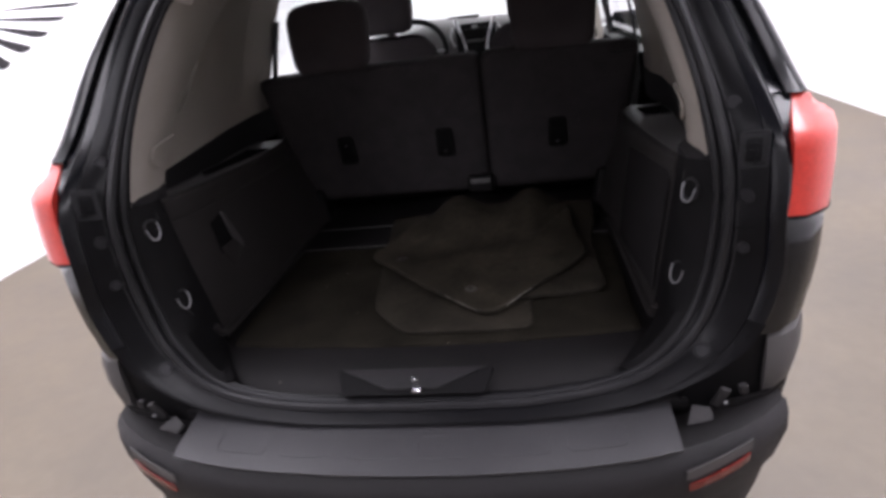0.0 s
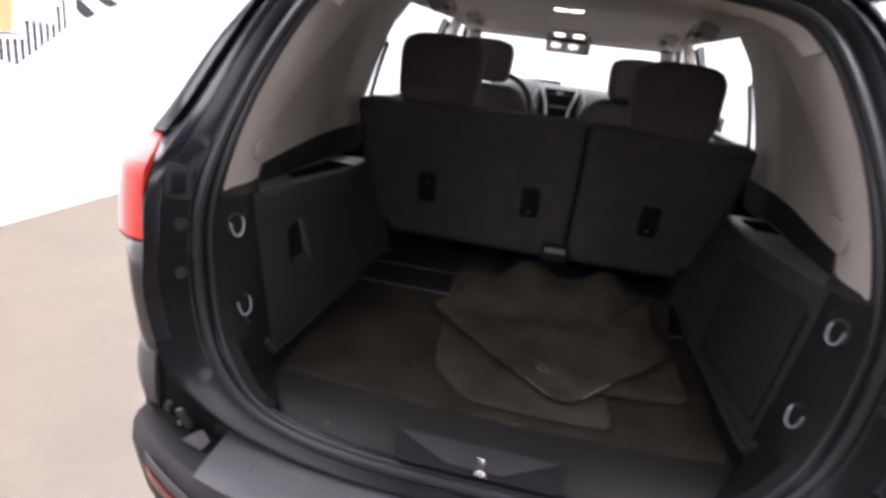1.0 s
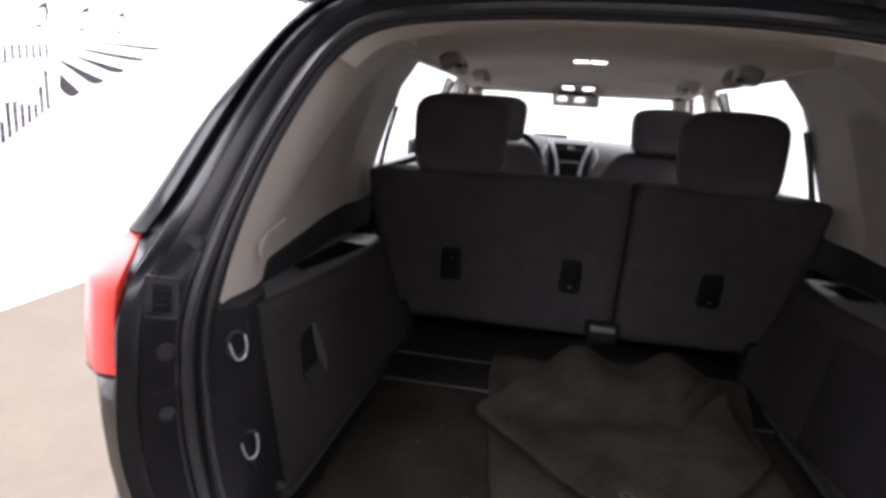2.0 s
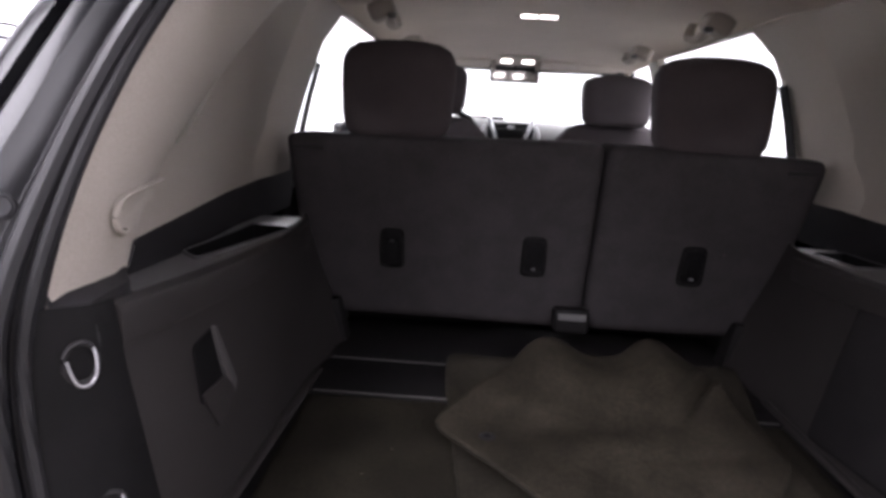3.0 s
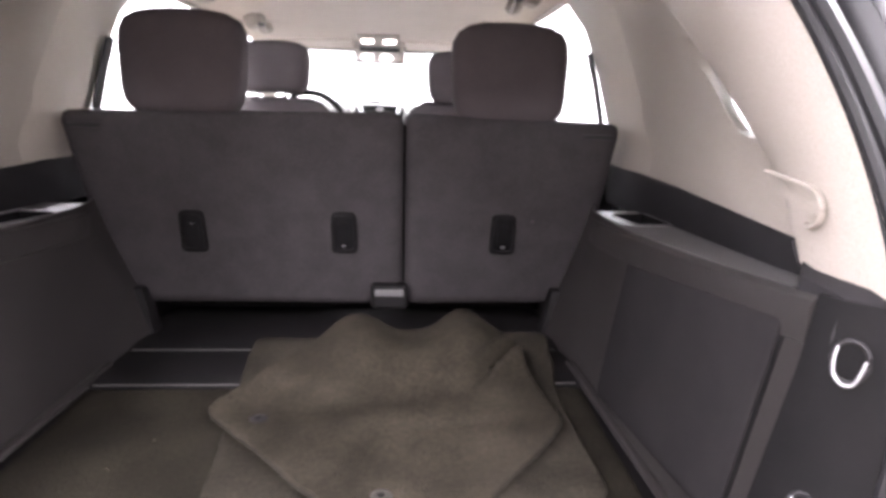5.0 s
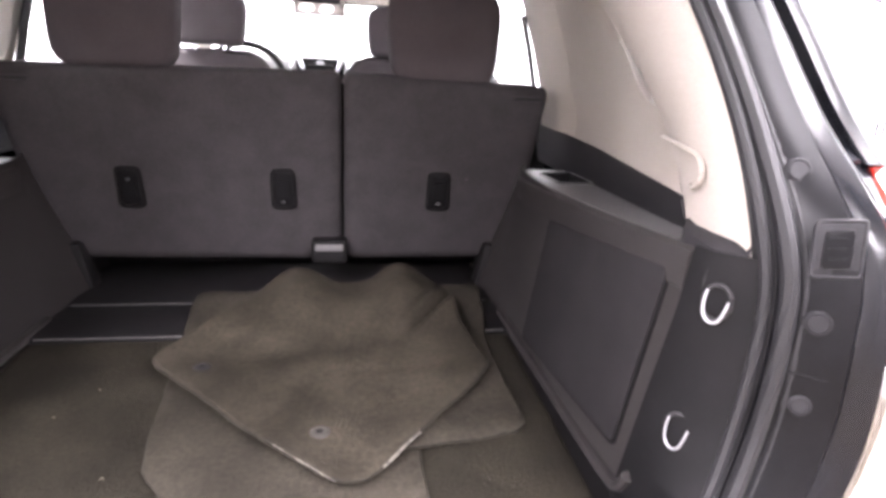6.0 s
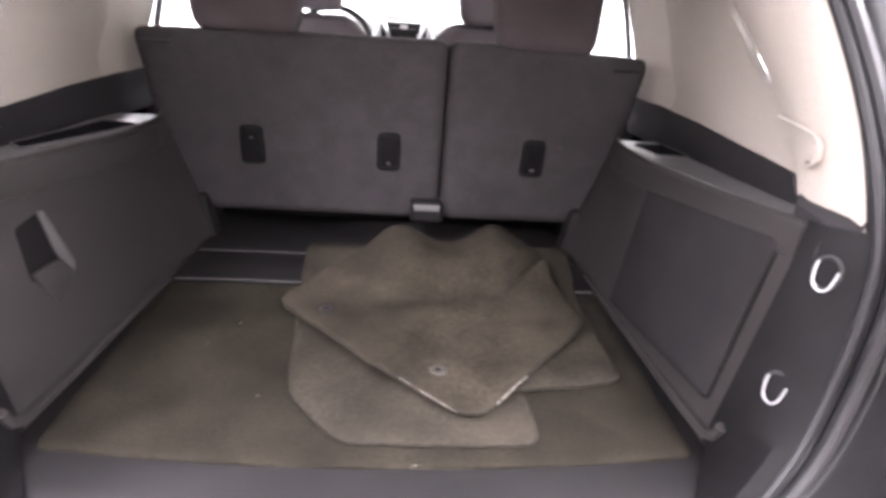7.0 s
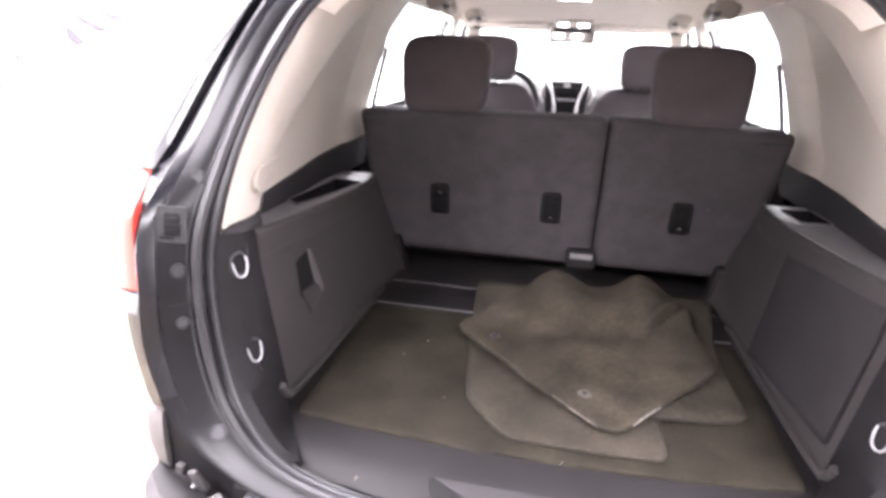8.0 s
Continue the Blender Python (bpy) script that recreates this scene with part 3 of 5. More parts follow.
# ---- tail lamps ----
for s in (-1, 1):
    lens = []
    for k in range(13):
        t = k / 12
        z = 1.022 + 0.194 * t
        r = ease((t - 0.62) / 0.38)
        ix, iy = 0.699 + 0.006 * math.sin(math.pi * t) + 0.034 * ease((t - 0.68) / 0.34), 1.090 + 0.030 * t + 0.09 * ease((t - 0.66) / 0.36)
        row = [(ix, iy + 0.03), (ix, iy), (ix + 0.035, iy + 0.002), (ix + 0.080, iy + 0.036), (ix + 0.104, iy + 0.082), (0.826, iy + 0.145), (0.853, iy + 0.27)]
        lens.append([(s * min(x, 0.856 - 0.092 * ease((t - 0.80) / 0.2)), y, z - 0.034 * r * f) for (x, y), f in zip(row, (0, 0, 0.25, 0.65, 0.9, 1, 1))])
    lamp = cpart("tail_lamp", sheet(lens, 0.012), RED_LENS, label="red tail lamp lens")
    housing = []
    for k in range(9):
        t = k / 8
        z = 1.018 + 0.2 * t
        q = edge_at(z)
        ix, iy = 0.699 + 0.006 * math.sin(math.pi * t) + 0.034 * ease((t - 0.68) / 0.34), 1.090 + 0.030 * t + 0.09 * ease((t - 0.66) / 0.36)
        housing.append([(s * (q.x - 0.010), q.y + 0.006, z), (s * (0.5 * (q.x + ix)), 0.5 * (q.y + iy) + 0.012, z), (s * (ix + 0.004), iy + 0.010, z)])
    cpart("lamp_housing", sheet(housing, 0.004), PAINT, lamp, "black lamp housing")
    cpart("lamp_cap", sheet([[(s * x, y, z - d) for x, y, d in row] for z, row in (
        (1.2165, ((0.672, 1.190, 0), (0.730, 1.206, 0), (0.756, 1.214, 0.009), (0.764, 1.250, 0.023), (0.765, 1.310, 0.031), (0.764, 1.400, 0.034))),
        (1.231, ((0.668, 1.212, 0), (0.705, 1.226, 0), (0.735, 1.246, 0.006), (0.754, 1.278, 0.012), (0.758, 1.330, 0.018), (0.757, 1.410, 0.022))),
        (1.248, ((0.664, 1.236, 0), (0.690, 1.256, 0), (0.716, 1.282, 0), (0.738, 1.308, 0), (0.748, 1.350, 0), (0.750, 1.430, 0))))], 0.004), PAINT, lamp, "glossy black shoulder above the lamp")
    cpart("lamp_seam", tube(smooth_path([(s * 0.701, 1.094, 1.018), (s * 0.730, 1.097, 1.018), (s * 0.779, 1.133, 1.018), (s * 0.804, 1.19, 1.018), (s * 0.838, 1.31, 1.018)], 4), 0.004, 6), BLACK, lamp, "dark seam under the lamp")
    # cover plate, plugs and seams in the jamb
    def on_jamb(z, t):
        i = min(range(2 * NS, 9 * NS), key=lambda k: abs(seal_half[k].lerp(edge_half[k], t).z - z))
        q = seal_half[i].lerp(edge_half[i], t)
        along = (seal_half[i + 1] - seal_half[i - 1]).normalized()
        across = (edge_half[i] - seal_half[i]).normalized()
        return basis((s * q.x, q.y - 0.006, q.z), (s * across.x, across.y, across.z), (s * along.x, along.y, along.z))

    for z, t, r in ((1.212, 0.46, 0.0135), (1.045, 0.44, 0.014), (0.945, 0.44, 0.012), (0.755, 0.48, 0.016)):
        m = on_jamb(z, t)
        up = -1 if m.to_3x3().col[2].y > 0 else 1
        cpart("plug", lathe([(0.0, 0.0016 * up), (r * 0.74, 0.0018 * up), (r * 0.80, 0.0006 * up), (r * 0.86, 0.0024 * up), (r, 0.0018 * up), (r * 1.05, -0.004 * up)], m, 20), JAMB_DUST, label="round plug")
    m = on_jamb(0.995, 0.42)
    up = -1 if m.to_3x3().col[2].y > 0 else 1
    cpart("jamb_seam", tube([m @ Vector((q, 0.0, 0.0005 * up)) for q in (-0.022, -0.007, 0.008, 0.022)], 0.0014, 6), BLACK, label="dark sealed seam across the jamb")
    for pts, r in (((1.190, 0.58), (1.186, 0.64), (1.182, 0.72)), 0.0012), (((1.084, 0.58), (1.082, 0.64), (1.080, 0.72)), 0.0022):
        cpart("jamb_seam", tube([on_jamb(z, t).translation + Vector((0, 0.002, 0)) for z, t in pts], r, 6), JAMB_PAINT, label="sealed seam in the jamb")
    m = on_jamb(1.130, 0.56)
    up = -1 if m.to_3x3().col[2].y > 0 else 1
    square = rounded([(-0.025, -0.030), (0.021, -0.030), (0.026, 0.030), (-0.019, 0.030)], 0.005)
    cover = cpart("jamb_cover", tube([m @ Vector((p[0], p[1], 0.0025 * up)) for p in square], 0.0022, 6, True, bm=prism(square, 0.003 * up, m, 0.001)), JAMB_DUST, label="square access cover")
    cpart("cover_face", prism(rounded([(-0.016, -0.021), (0.012, -0.021), (0.016, 0.021), (-0.011, 0.021)], 0.005), 0.0045 * up, m, 0.001), JAMB_PAINT, cover)
    for q in (-0.011, 0.0, 0.011):
        cpart("cover_rib", tube([m @ Vector((-0.008, q, 0.0046 * up)), m @ Vector((0.008, q, 0.0046 * up))], 0.0014, 6), JAMB_PAINT, cover)

# ---- raised tailgate ----
gate = cpart("tailgate", sheet([[(x * w, 1.40 - 1.12 * t, 1.685 + 0.50 * t + 0.05 * math.sin(math.pi * t) - 0.02 * abs(x / 0.6) ** 3) for x in (-0.62, -0.5, -0.25, 0, 0.25, 0.5, 0.62)]
                                for t, w in ((0, 0.92), (0.12, 0.98), (0.3, 1.05), (0.5, 1.1), (0.75, 1.12), (1.0, 1.05))], 0.05), PAINT, label="raised glossy black tailgate")
cpart("inner_trim", sheet([[(x * w, 1.36 - 1.10 * t, 1.625 + 0.50 * t + 0.045 * math.sin(math.pi * t)) for x in (-0.52, -0.3, 0, 0.3, 0.52)]
                           for t, w in ((0.03, 0.95), (0.2, 1.0), (0.5, 1.05), (0.95, 1.0))], 0.02), DARK, gate, "black tailgate lining")
for s in (-1, 1):
    cpart("gas_strut", tube([(s * 0.535, 1.41, 1.60), (s * 0.56, 1.26, 1.73)], 0.011, 10, bm=tube([(s * 0.56, 1.26, 1.73), (s * 0.58, 1.02, 1.84)], 0.007, 10)), DARK, gate, "black gas strut")
    cpart("hinge", rbox(s * 0.36, 1.435, 1.64, 0.06, 0.09, 0.035, 0.008, 2, (20, 0, 0)), PAINT, gate)

# ---- load sill ----
sill = [[(x, y0, z) for x in (-0.50, -0.4, -0.25, -0.1, 0, 0.1, 0.25, 0.4, 0.50)] for y0, z in ((1.06, 0.690), (1.08, 0.706), (1.14, 0.714), (1.25, 0.712))]
for row_i, row in enumerate(sill):
    sill[row_i] = [(x * (1.0 if row_i > 1 else 0.95), y + (0.07 * abs(x / 0.5) ** 3 if row_i < 3 else 0), z) for x, y, z in row]
cpart("load_sill", sheet(sill, 0.006), DARK, label="black plastic load sill trim")
latch_cover = cpart("latch_cover", prism(rounded([(-0.178, 0), (0.164, 0), (0.146, -0.078), (-0.150, -0.078)], 0.010), 0.006, basis((0, 1.112, 0.7150), (1, 0, 0), (0, 1, 0.13)), 0.002), BLACK, label="black latch cover")
cpart("latch_ramp", prism([(-0.166, -0.004), (0.152, -0.004), (0.048, -0.066), (-0.058, -0.066)], 0.003, basis((0, 1.112, 0.7206), (1, 0, 0), (0, 1, 0.12)), 0.001), PLASTIC, latch_cover, "charcoal sloping cover face")
cpart("striker", tube(smooth_path([(0.002, 1.045, 0.708), (0.002, 1.042, 0.736), (0.006, 1.041, 0.741), (0.011, 1.042, 0.736), (0.011, 1.045, 0.708)], 4), 0.0034, 8, bm=rbox(0.0065, 1.043, 0.711, 0.022, 0.012, 0.006, 0.002)), CHROME, latch_cover, "bright steel latch striker")

# ---- load floor ----
cpart("floor_base", rbox(0, 1.74, 0.695, 1.06, 1.08, 0.022, 0.003), DARK)
for y0, y1 in ((1.803, 1.974), (1.980, 2.28)):
    panel = cpart("floor_panel", rbox(0, (y0 + y1) / 2, 0.7175, 1.0, y1 - y0, 0.014, 0.004), DARK, label="black folding load floor panel")
    cpart("edge_strip", rbox(0, y0 - 0.001, 0.7235, 0.98, 0.0035, 0.004, 0.001, 1), STRIP, panel, "thin grey edge strip")
cpart("seat_base_trim", rbox(0, 2.31, 0.77, 1.05, 0.05, 0.12, 0.02), DARK)


def trim_x(y, z):
    """Inner face of the beige quarter wall."""
    t = (z - 1.1) / 0.5
    return 0.602 + 0.090 * max(0.0, min(1.0, (y - 1.28) / 0.64)) - 0.10 * max(0, t) ** 1.7



def dense_loop(pts, step):
    """A closed outline with points at most step apart."""
    out = []
    for i, p in enumerate(pts):
        q = pts[(i + 1) % len(pts)]
        n = max(1, math.ceil((Vector(q) - Vector(p)).length / step))
        out += [Vector(p).lerp(Vector(q), k / n) for k in range(n)]
    return out


def ledge_z(y):
    return 1.10 - 0.11 * (y - 1.24) + 0.05 * (y - 1.24) ** 2


def lining_x(z):
    return 0.4608 + 0.0818 * z


def side_lining(s):
    """Charcoal lining of one side of the boot with ledge, bin and rear return."""
    rows = []
    for k in range(9):
        z = 0.712 + 0.348 * k / 8
        t = k / 8
        near = lining_x(z)
        rows.append([(s * near, y, z) for y in (1.274 - 0.042 * t, 1.4, 1.6, 1.8, 1.92)] + [(s * (near + d0 + d1 * t), y, z) for y, d0, d1 in ((1.97, -0.006, 0.012), (2.03, -0.022, 0.042), (2.08, -0.036, 0.076), (2.125, -0.046, 0.10))])
    wall = cpart("side_lining", sheet(rows, 0.008), FRAME, label="charcoal moulded boot side lining")
    # rear return between the lining and the seal
    back = []
    for p in seal_half[2 * NS:6 * NS]:
        t = max(0.0, min(1, (p.z - 0.712) / 0.318))
        near, yb = lining_x(min(p.z, 1.03)) + 0.12 * max(0, p.z - 1.03), 1.276 - 0.042 * t
        back.append([(s * near, yb, p.z), (s * (near + 0.003), yb - 0.012, p.z), (s * (0.6 * near + 0.4 * (p.x - 0.016)), 0.6 * (yb - 0.018) + 0.4 * (p.y + 0.016), p.z), (s * (p.x - 0.012), p.y + 0.012, p.z), (s * (p.x + 0.008), p.y - 0.002, p.z)])
    cpart("rear_lining", sheet(back, 0.005), BLACK, label="black plastic boot corner lining")
    cpart("floor_gutter", tube(smooth_path([(s * 0.516, 1.236, 0.775), (s * 0.514, 1.25, 0.748), (s * 0.514, 1.29, 0.735), (s * 0.515, 1.40, 0.727), (s * 0.514, 1.6, 0.722), (s * 0.505, 1.9, 0.722)], 6), 0.011, 8, flat=0.8), FRAME)
    # rounded front edge of the ledge and ledge top with a bin
    roll = []
    for k in range(16):
        y = 1.235 + 0.84 * k / 15
        z = ledge_z(y)
        fl = 0.040 * ease((y - 1.93) / 0.14)
        xo = lining_x(z) - 0.008 + fl
        roll.append([(s * (lining_x(z - 0.055) + 0.004 + fl), y, z - 0.055), (s * (lining_x(z - 0.05) - 0.003 + fl), y, z - 0.05), (s * xo, y, z - 0.010), (s * (xo + 0.003), y, z - 0.003), (s * (xo + 0.009), y, z), (s * (0.562 + fl), y, z + 0.002)])
    ledge = cpart("ledge", sheet(roll, 0.005), FRAME, label="grey plastic side ledge")
    cx, cy = (0.622, 1.72) if s < 0 else (0.649, 1.935)
    cut = 1.48 if s < 0 else 1.82
    outer = [(0.560, cut), (0.645 + 0.14 * (cut - 1.235), cut), (0.733, 1.93), (0.733, 2.08), (0.590, 2.075), (0.562, 1.95)]
    plain = [[(s * (0.560 + (0.645 + 0.14 * (y - 1.235) - 0.560) * q), y, ledge_z(y) + 0.002) for q in (0, 0.5, 1)] for y in (1.29, 1.36, 1.42, cut)]
    inner = rounded([(0.598, 1.520), (0.648, 1.575), (0.668, 1.936), (0.572, 1.905)] if s < 0 else [(0.606, 1.850), (0.688, 1.858), (0.694, 2.035), (0.606, 2.010)], 0.014, 3)
    inner = dense_loop(inner, 0.008)
    ring_o = []
    for p in inner:
        c = Vector((sum(q[0] for q in inner) / len(inner), sum(q[1] for q in inner) / len(inner)))
        d = Vector(p) - c
        best = None
        for i in range(len(outer)):
            a, b2 = Vector(outer[i]), Vector(outer[(i + 1) % len(outer)])
            e = b2 - a
            den = d.x * e.y - d.y * e.x
            if abs(den) > 1e-9:
                u = ((a.x - c.x) * e.y - (a.y - c.y) * e.x) / den
                w = ((a.x - c.x) * d.y - (a.y - c.y) * d.x) / den
                if u > 0 and -1e-6 <= w <= 1 + 1e-6:
                    best = u if best is None else min(best, u)
        ring_o.append(c + d * best)
    top = [[(s * p[0], p[1], ledge_z(p[1]) + 0.002) for p in ring_o], [(s * p[0], p[1], ledge_z(p[1]) + 0.001) for p in inner]]
    # the top's paler grey than the front edge imitates light falling on it
    cpart("ledge_top", sheet(plain, 0.004, bm=sheet(top, 0.004, closed=True)), LEDGE, ledge)
    # the well's near-black colour deepens the shade inside the bin
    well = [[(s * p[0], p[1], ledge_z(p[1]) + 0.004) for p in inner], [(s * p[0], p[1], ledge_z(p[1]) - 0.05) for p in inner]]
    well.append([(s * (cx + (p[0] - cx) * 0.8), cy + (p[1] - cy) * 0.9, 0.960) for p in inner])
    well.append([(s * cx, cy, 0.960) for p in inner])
    bin_part = cpart("bin", sheet(well, 0.003, closed=True), BLACK, ledge, "recessed oddments bin, coloured black for its inner shade")
    cpart("rim", tube([(s * p[0], p[1], ledge_z(p[1]) + 0.003) for p in inner], 0.0028, 6, True), LEDGE, ledge, "glossy bin rim")
    # dark band above the ledge
    band = []
    for y in (1.19, 1.21, 1.24, 1.26, 1.272, 1.276, 1.334, 1.345, 1.45, 1.6, 1.75, 1.92, 2.1, 2.3):
        if y < 1.273:
            zt = 1.118 + 0.08 * (y - 1.18)
            xs = (0.589, 0.589, 0.590, 0.592, 0.600) if y == 1.19 else (0.553, 0.553, 0.559, 0.592, 0.600)
            band.append([(s * x, y + (1.3 * (x - 0.553) if y > 1.25 else 0), z) for x, z in zip(xs, (1.02, 1.070, zt - 0.012, zt, zt + 0.004))])
        elif y < 1.28:
            band.append([(s * 0.60, 1.338, 1.05), (s * 0.60, 1.338, 1.075), (s * 0.601, 1.338, 1.10), (s * 0.601, 1.338, 1.134), (s * 0.604, 1.338, 1.141)])
        else:
            zt = 1.141 + 0.008 * (y - 1.34)
            xx = trim_x(y, zt) - 0.005
            zl = ledge_z(y)
            band.append([(s * (xx + 0.012), y, zl - 0.006), (s * (xx + 0.008), y, zl + 0.012), (s * (xx + 0.004), y, zl + 0.035), (s * xx, y, zt - 0.004), (s * (xx + 0.008), y, zt)])
    cpart("upper_lining", sheet(band, 0.005), PLASTIC, label="black upper boot lining")
    # lashing hooks
    for hx, hy, hz in ((0.570, 1.200, 1.044), (0.556, 1.206, 0.869)):
        d = Vector((s * 0.70, -0.71, 0))
        nrm = Vector((s * -0.71, -0.70, 0))
        c = Vector((s * hx, hy, hz)) + nrm * 0.007
        base = cpart("hook_base", tube([c + d * 0.016 * math.cos(a * math.pi / 8) + Vector((0, 0, 0.022 * math.sin(a * math.pi / 8) + 0.004)) + nrm * 0.001 for a in range(16)], 0.0030, 6, True), PLASTIC, label="charcoal hook recess ring")
        u = [c + d * 0.8 * a2 + Vector((0, 0, 0.85 * h)) + nrm * o for a2, h, o in ((-0.015, 0.022, 0.003), (-0.016, 0.008, 0.009), (-0.013, -0.009, 0.014), (-0.003, -0.018, 0.017), (0.008, -0.016, 0.016), (0.014, -0.003, 0.012), (0.017, 0.012, 0.008))]
        cpart("hook", tube(smooth_path(u, 5), 0.0018, 8), STEEL, base, "steel lashing hook")
        if s < 0 and hz < 1:
            tail = smooth_path([c + Vector((0, 0, -0.017)) + nrm * 0.018, c + d * -0.004 + Vector((0, 0, -0.03)) + nrm * 0.014, c + d * -0.012 + Vector((0, 0, -0.046)) + nrm * 0.010], 4)
            cpart("strap_end", tube(tail, 0.0026, 6, flat=0.5), PLASTIC, base, "short grey strap end")
    return wall


left_wall, right_wall = side_lining(-1), side_lining(1)
# storage door in the right lining, first aid pocket in the left one
door_poly = rounded([(1.272, 1.064), (1.304, 0.780), (1.748, 0.733), (1.712, 1.008)], 0.014)
m_r = Matrix(((0, 0.0818, -1, 0.4603), (1, 0, 0, 0), (0, 1, 0.069, 0), (0, 0, 0, 1)))
cpart("door_gap", prism(rounded([(1.266, 1.070), (1.299, 0.774), (1.754, 0.727), (1.717, 1.014)], 0.016), 0.0015, m_r), BLACK, right_wall, "dark seam round the storage door")
cpart("storage_door", prism(door_poly, 0.005, m_r, 0.002), SIDE_FELT, right_wall, "charcoal carpeted storage door")
m_l = Matrix(((0, -0.0818, 1, -0.4603), (1, 0, 0, 0), (0, 1, 0.069, 0), (0, 0, 0, 1)))
# no hollow here: the pocket's shade is a flat black plate on the lining
pocket = cpart("pocket", prism(rounded([(1.380, 0.990), (1.385, 0.900), (1.455, 0.900), (1.446, 0.998)], 0.01), 0.002, m_l), BLACK, left_wall, "flat black plate painted as a shaded pocket recess")
cpart("pocket_flap", prism(rounded([(1.384, 0.916), (1.458, 0.914), (1.490, 0.878), (1.424, 0.846)], 0.006), 0.006, m_l, 0.002), FRAME, pocket)
cpart("pocket_edge", prism(rounded([(1.436, 0.998), (1.447, 0.998), (1.494, 0.892), (1.484, 0.876), (1.450, 0.935)], 0.004), 0.007, m_l, 0.002), GREY_PAINT, pocket, "grey pull tab")

# ---- beige quarter trim, windows and headliner ----
WINDOW = rounded([(1.38, 1.250), (1.545, 1.256), (1.596, 1.288), (1.806, 1.480), (1.796, 1.508), (1.60, 1.512)], 0.03, 4)
WINDOW = dense_loop(WINDOW, 0.008)


def quarter_trim(s):
    outer = [(1.315, 1.137), (1.75, 1.139), (2.26, 1.143), (2.28, 1.27), (2.33, 1.41), (2.40, 1.57), (2.0, 1.60), (1.45, 1.59), (1.335, 1.35)]
    cx, cz = 1.67, 1.38
    outer_pts = []
    for p in WINDOW:
        d = Vector((p[0] - cx, p[1] - cz))
        best = None
        for i in range(len(outer)):
            a, b2 = Vector(outer[i]), Vector(outer[(i + 1) % len(outer)])
            e = b2 - a
            den = d.x * e.y - d.y * e.x
            if abs(den) > 1e-9:
                u = ((a.x - cx) * e.y - (a.y - cz) * e.x) / den
                w = ((a.x - cx) * d.y - (a.y - cz) * d.x) / den
                if u > 0 and -1e-6 <= w <= 1 + 1e-6:
                    best = u if best is None else min(best, u)
        outer_pts.append(Vector((cx, cz)) + d * best)
    rows = []
    for t in (0.0, 0.02, 0.045, 0.12, 0.3, 0.5, 0.75, 1.0):
        dip = 0.010 * ease((0.045 - t) / 0.045)
        rows.append([(s * (trim_x(*(Vector(a).lerp(Vector(b2), t))) + dip), *(Vector(a).lerp(Vector(b2), t))) for a, b2 in zip(WINDOW, outer_pts)])
    trim = cpart("quarter_trim", sheet(rows, 0.006, closed=True), TAN, label="beige plastic quarter trim")
    # the C pillar's forward part and corners left over by the ring
    cp = []
    for k in range(10):
        t = k / 9
        z = 1.146 + 0.449 * t
        yf = 2.25 + 0.38 * max(0, z - 1.22) + 0.09 * ease((z - 1.50) / 0.09)
        cp.append([(s * (trim_x(2.0, z) + 0.003), 1.955 + 0.42 * (z - 1.146), z), (s * (trim_x(2.0, z) - 0.004), 1.985 + 0.42 * (z - 1.146), z), (s * (trim_x(2.1, z) - 0.015), 2.03 + 0.42 * (z - 1.146), z), (s * (trim_x(2.1, z) - 0.018), min(2.10 + 0.40 * (z - 1.146), yf - 0.04), z), (s * (trim_x(2.2, z) - 0.010), yf - 0.02, z), (s * (trim_x(2.2, z) + 0.03), yf, z)])
    cpart("pillar_trim", sheet(cp, 0.006), TAN, label="beige rear door pillar trim")
    cpart("window_gasket", tube([(s * (trim_x(*p) + 0.009), p[0], p[1]) for p in WINDOW], 0.0045, 6, True), RUBBER, trim)
    pane = bmesh.new()
    pane.faces.new([pane.verts.new((s * (trim_x(*p) + 0.016), p[0], p[1])) for p in WINDOW])
    bmesh.ops.solidify(pane, geom=pane.faces[:], thickness=0.004)
    cpart("quarter_window", pane, GLASS, trim, "clear quarter window pane")
    # proud rear pillar trim that follows the seal, cut off along a straight lower edge
    rows = []
    for p in [seal_half[6 * NS - 1]] + seal_half[6 * NS + 1:10 * NS]:
        first = not rows
        z = max(p.z, 1.112)
        ye = 1.318 + 0.035 * ease((z - 1.11) / 0.05) + 1.02 * max(0, z - 1.17)
        xw = trim_x(ye, z)
        xe = min(xw - 0.026, p.x + 0.010)
        row = [(p.x + 0.004, p.y - 0.001), (p.x - 0.008, p.y + 0.026), (p.x - 0.014, p.y + 0.065), (0.5 * (p.x - 0.012 + xe) - 0.004, 0.5 * (p.y + 0.06 + ye)), (xe, ye - 0.012), (xe + 0.006, ye + 0.004), (xw + 0.012, ye + 0.03)]
        rows.append([(s * x, y, 1.104 + 0.085 * (y - 1.18) if first else z + 0.085 * (y - 1.18) * (1 - ease((z - 1.11) / 0.06))) for x, y in row])
    rows.append([(x - s * 0.004, y, z + 0.055) for x, y, z in rows[-1]])
    rear = cpart("rear_pillar_trim", sheet(rows, 0.005), TAN, label="beige rear pillar trim")
    # cargo cover slot: a moulded shelf with a hooked end over a shallow recess
    lip = smooth_path([(s * 0.577, 1.395, 1.214), (s * 0.568, 1.335, 1.211), (s * 0.563, 1.285, 1.206), (s * 0.562, 1.268, 1.192), (s * 0.563, 1.270, 1.176), (s * 0.567, 1.286, 1.166), (s * 0.572, 1.300, 1.166)], 5)
    cpart("cover_hook", tube(lip, 0.0042, 8, flat=0.8), TAN, rear, "moulded cargo cover hook")
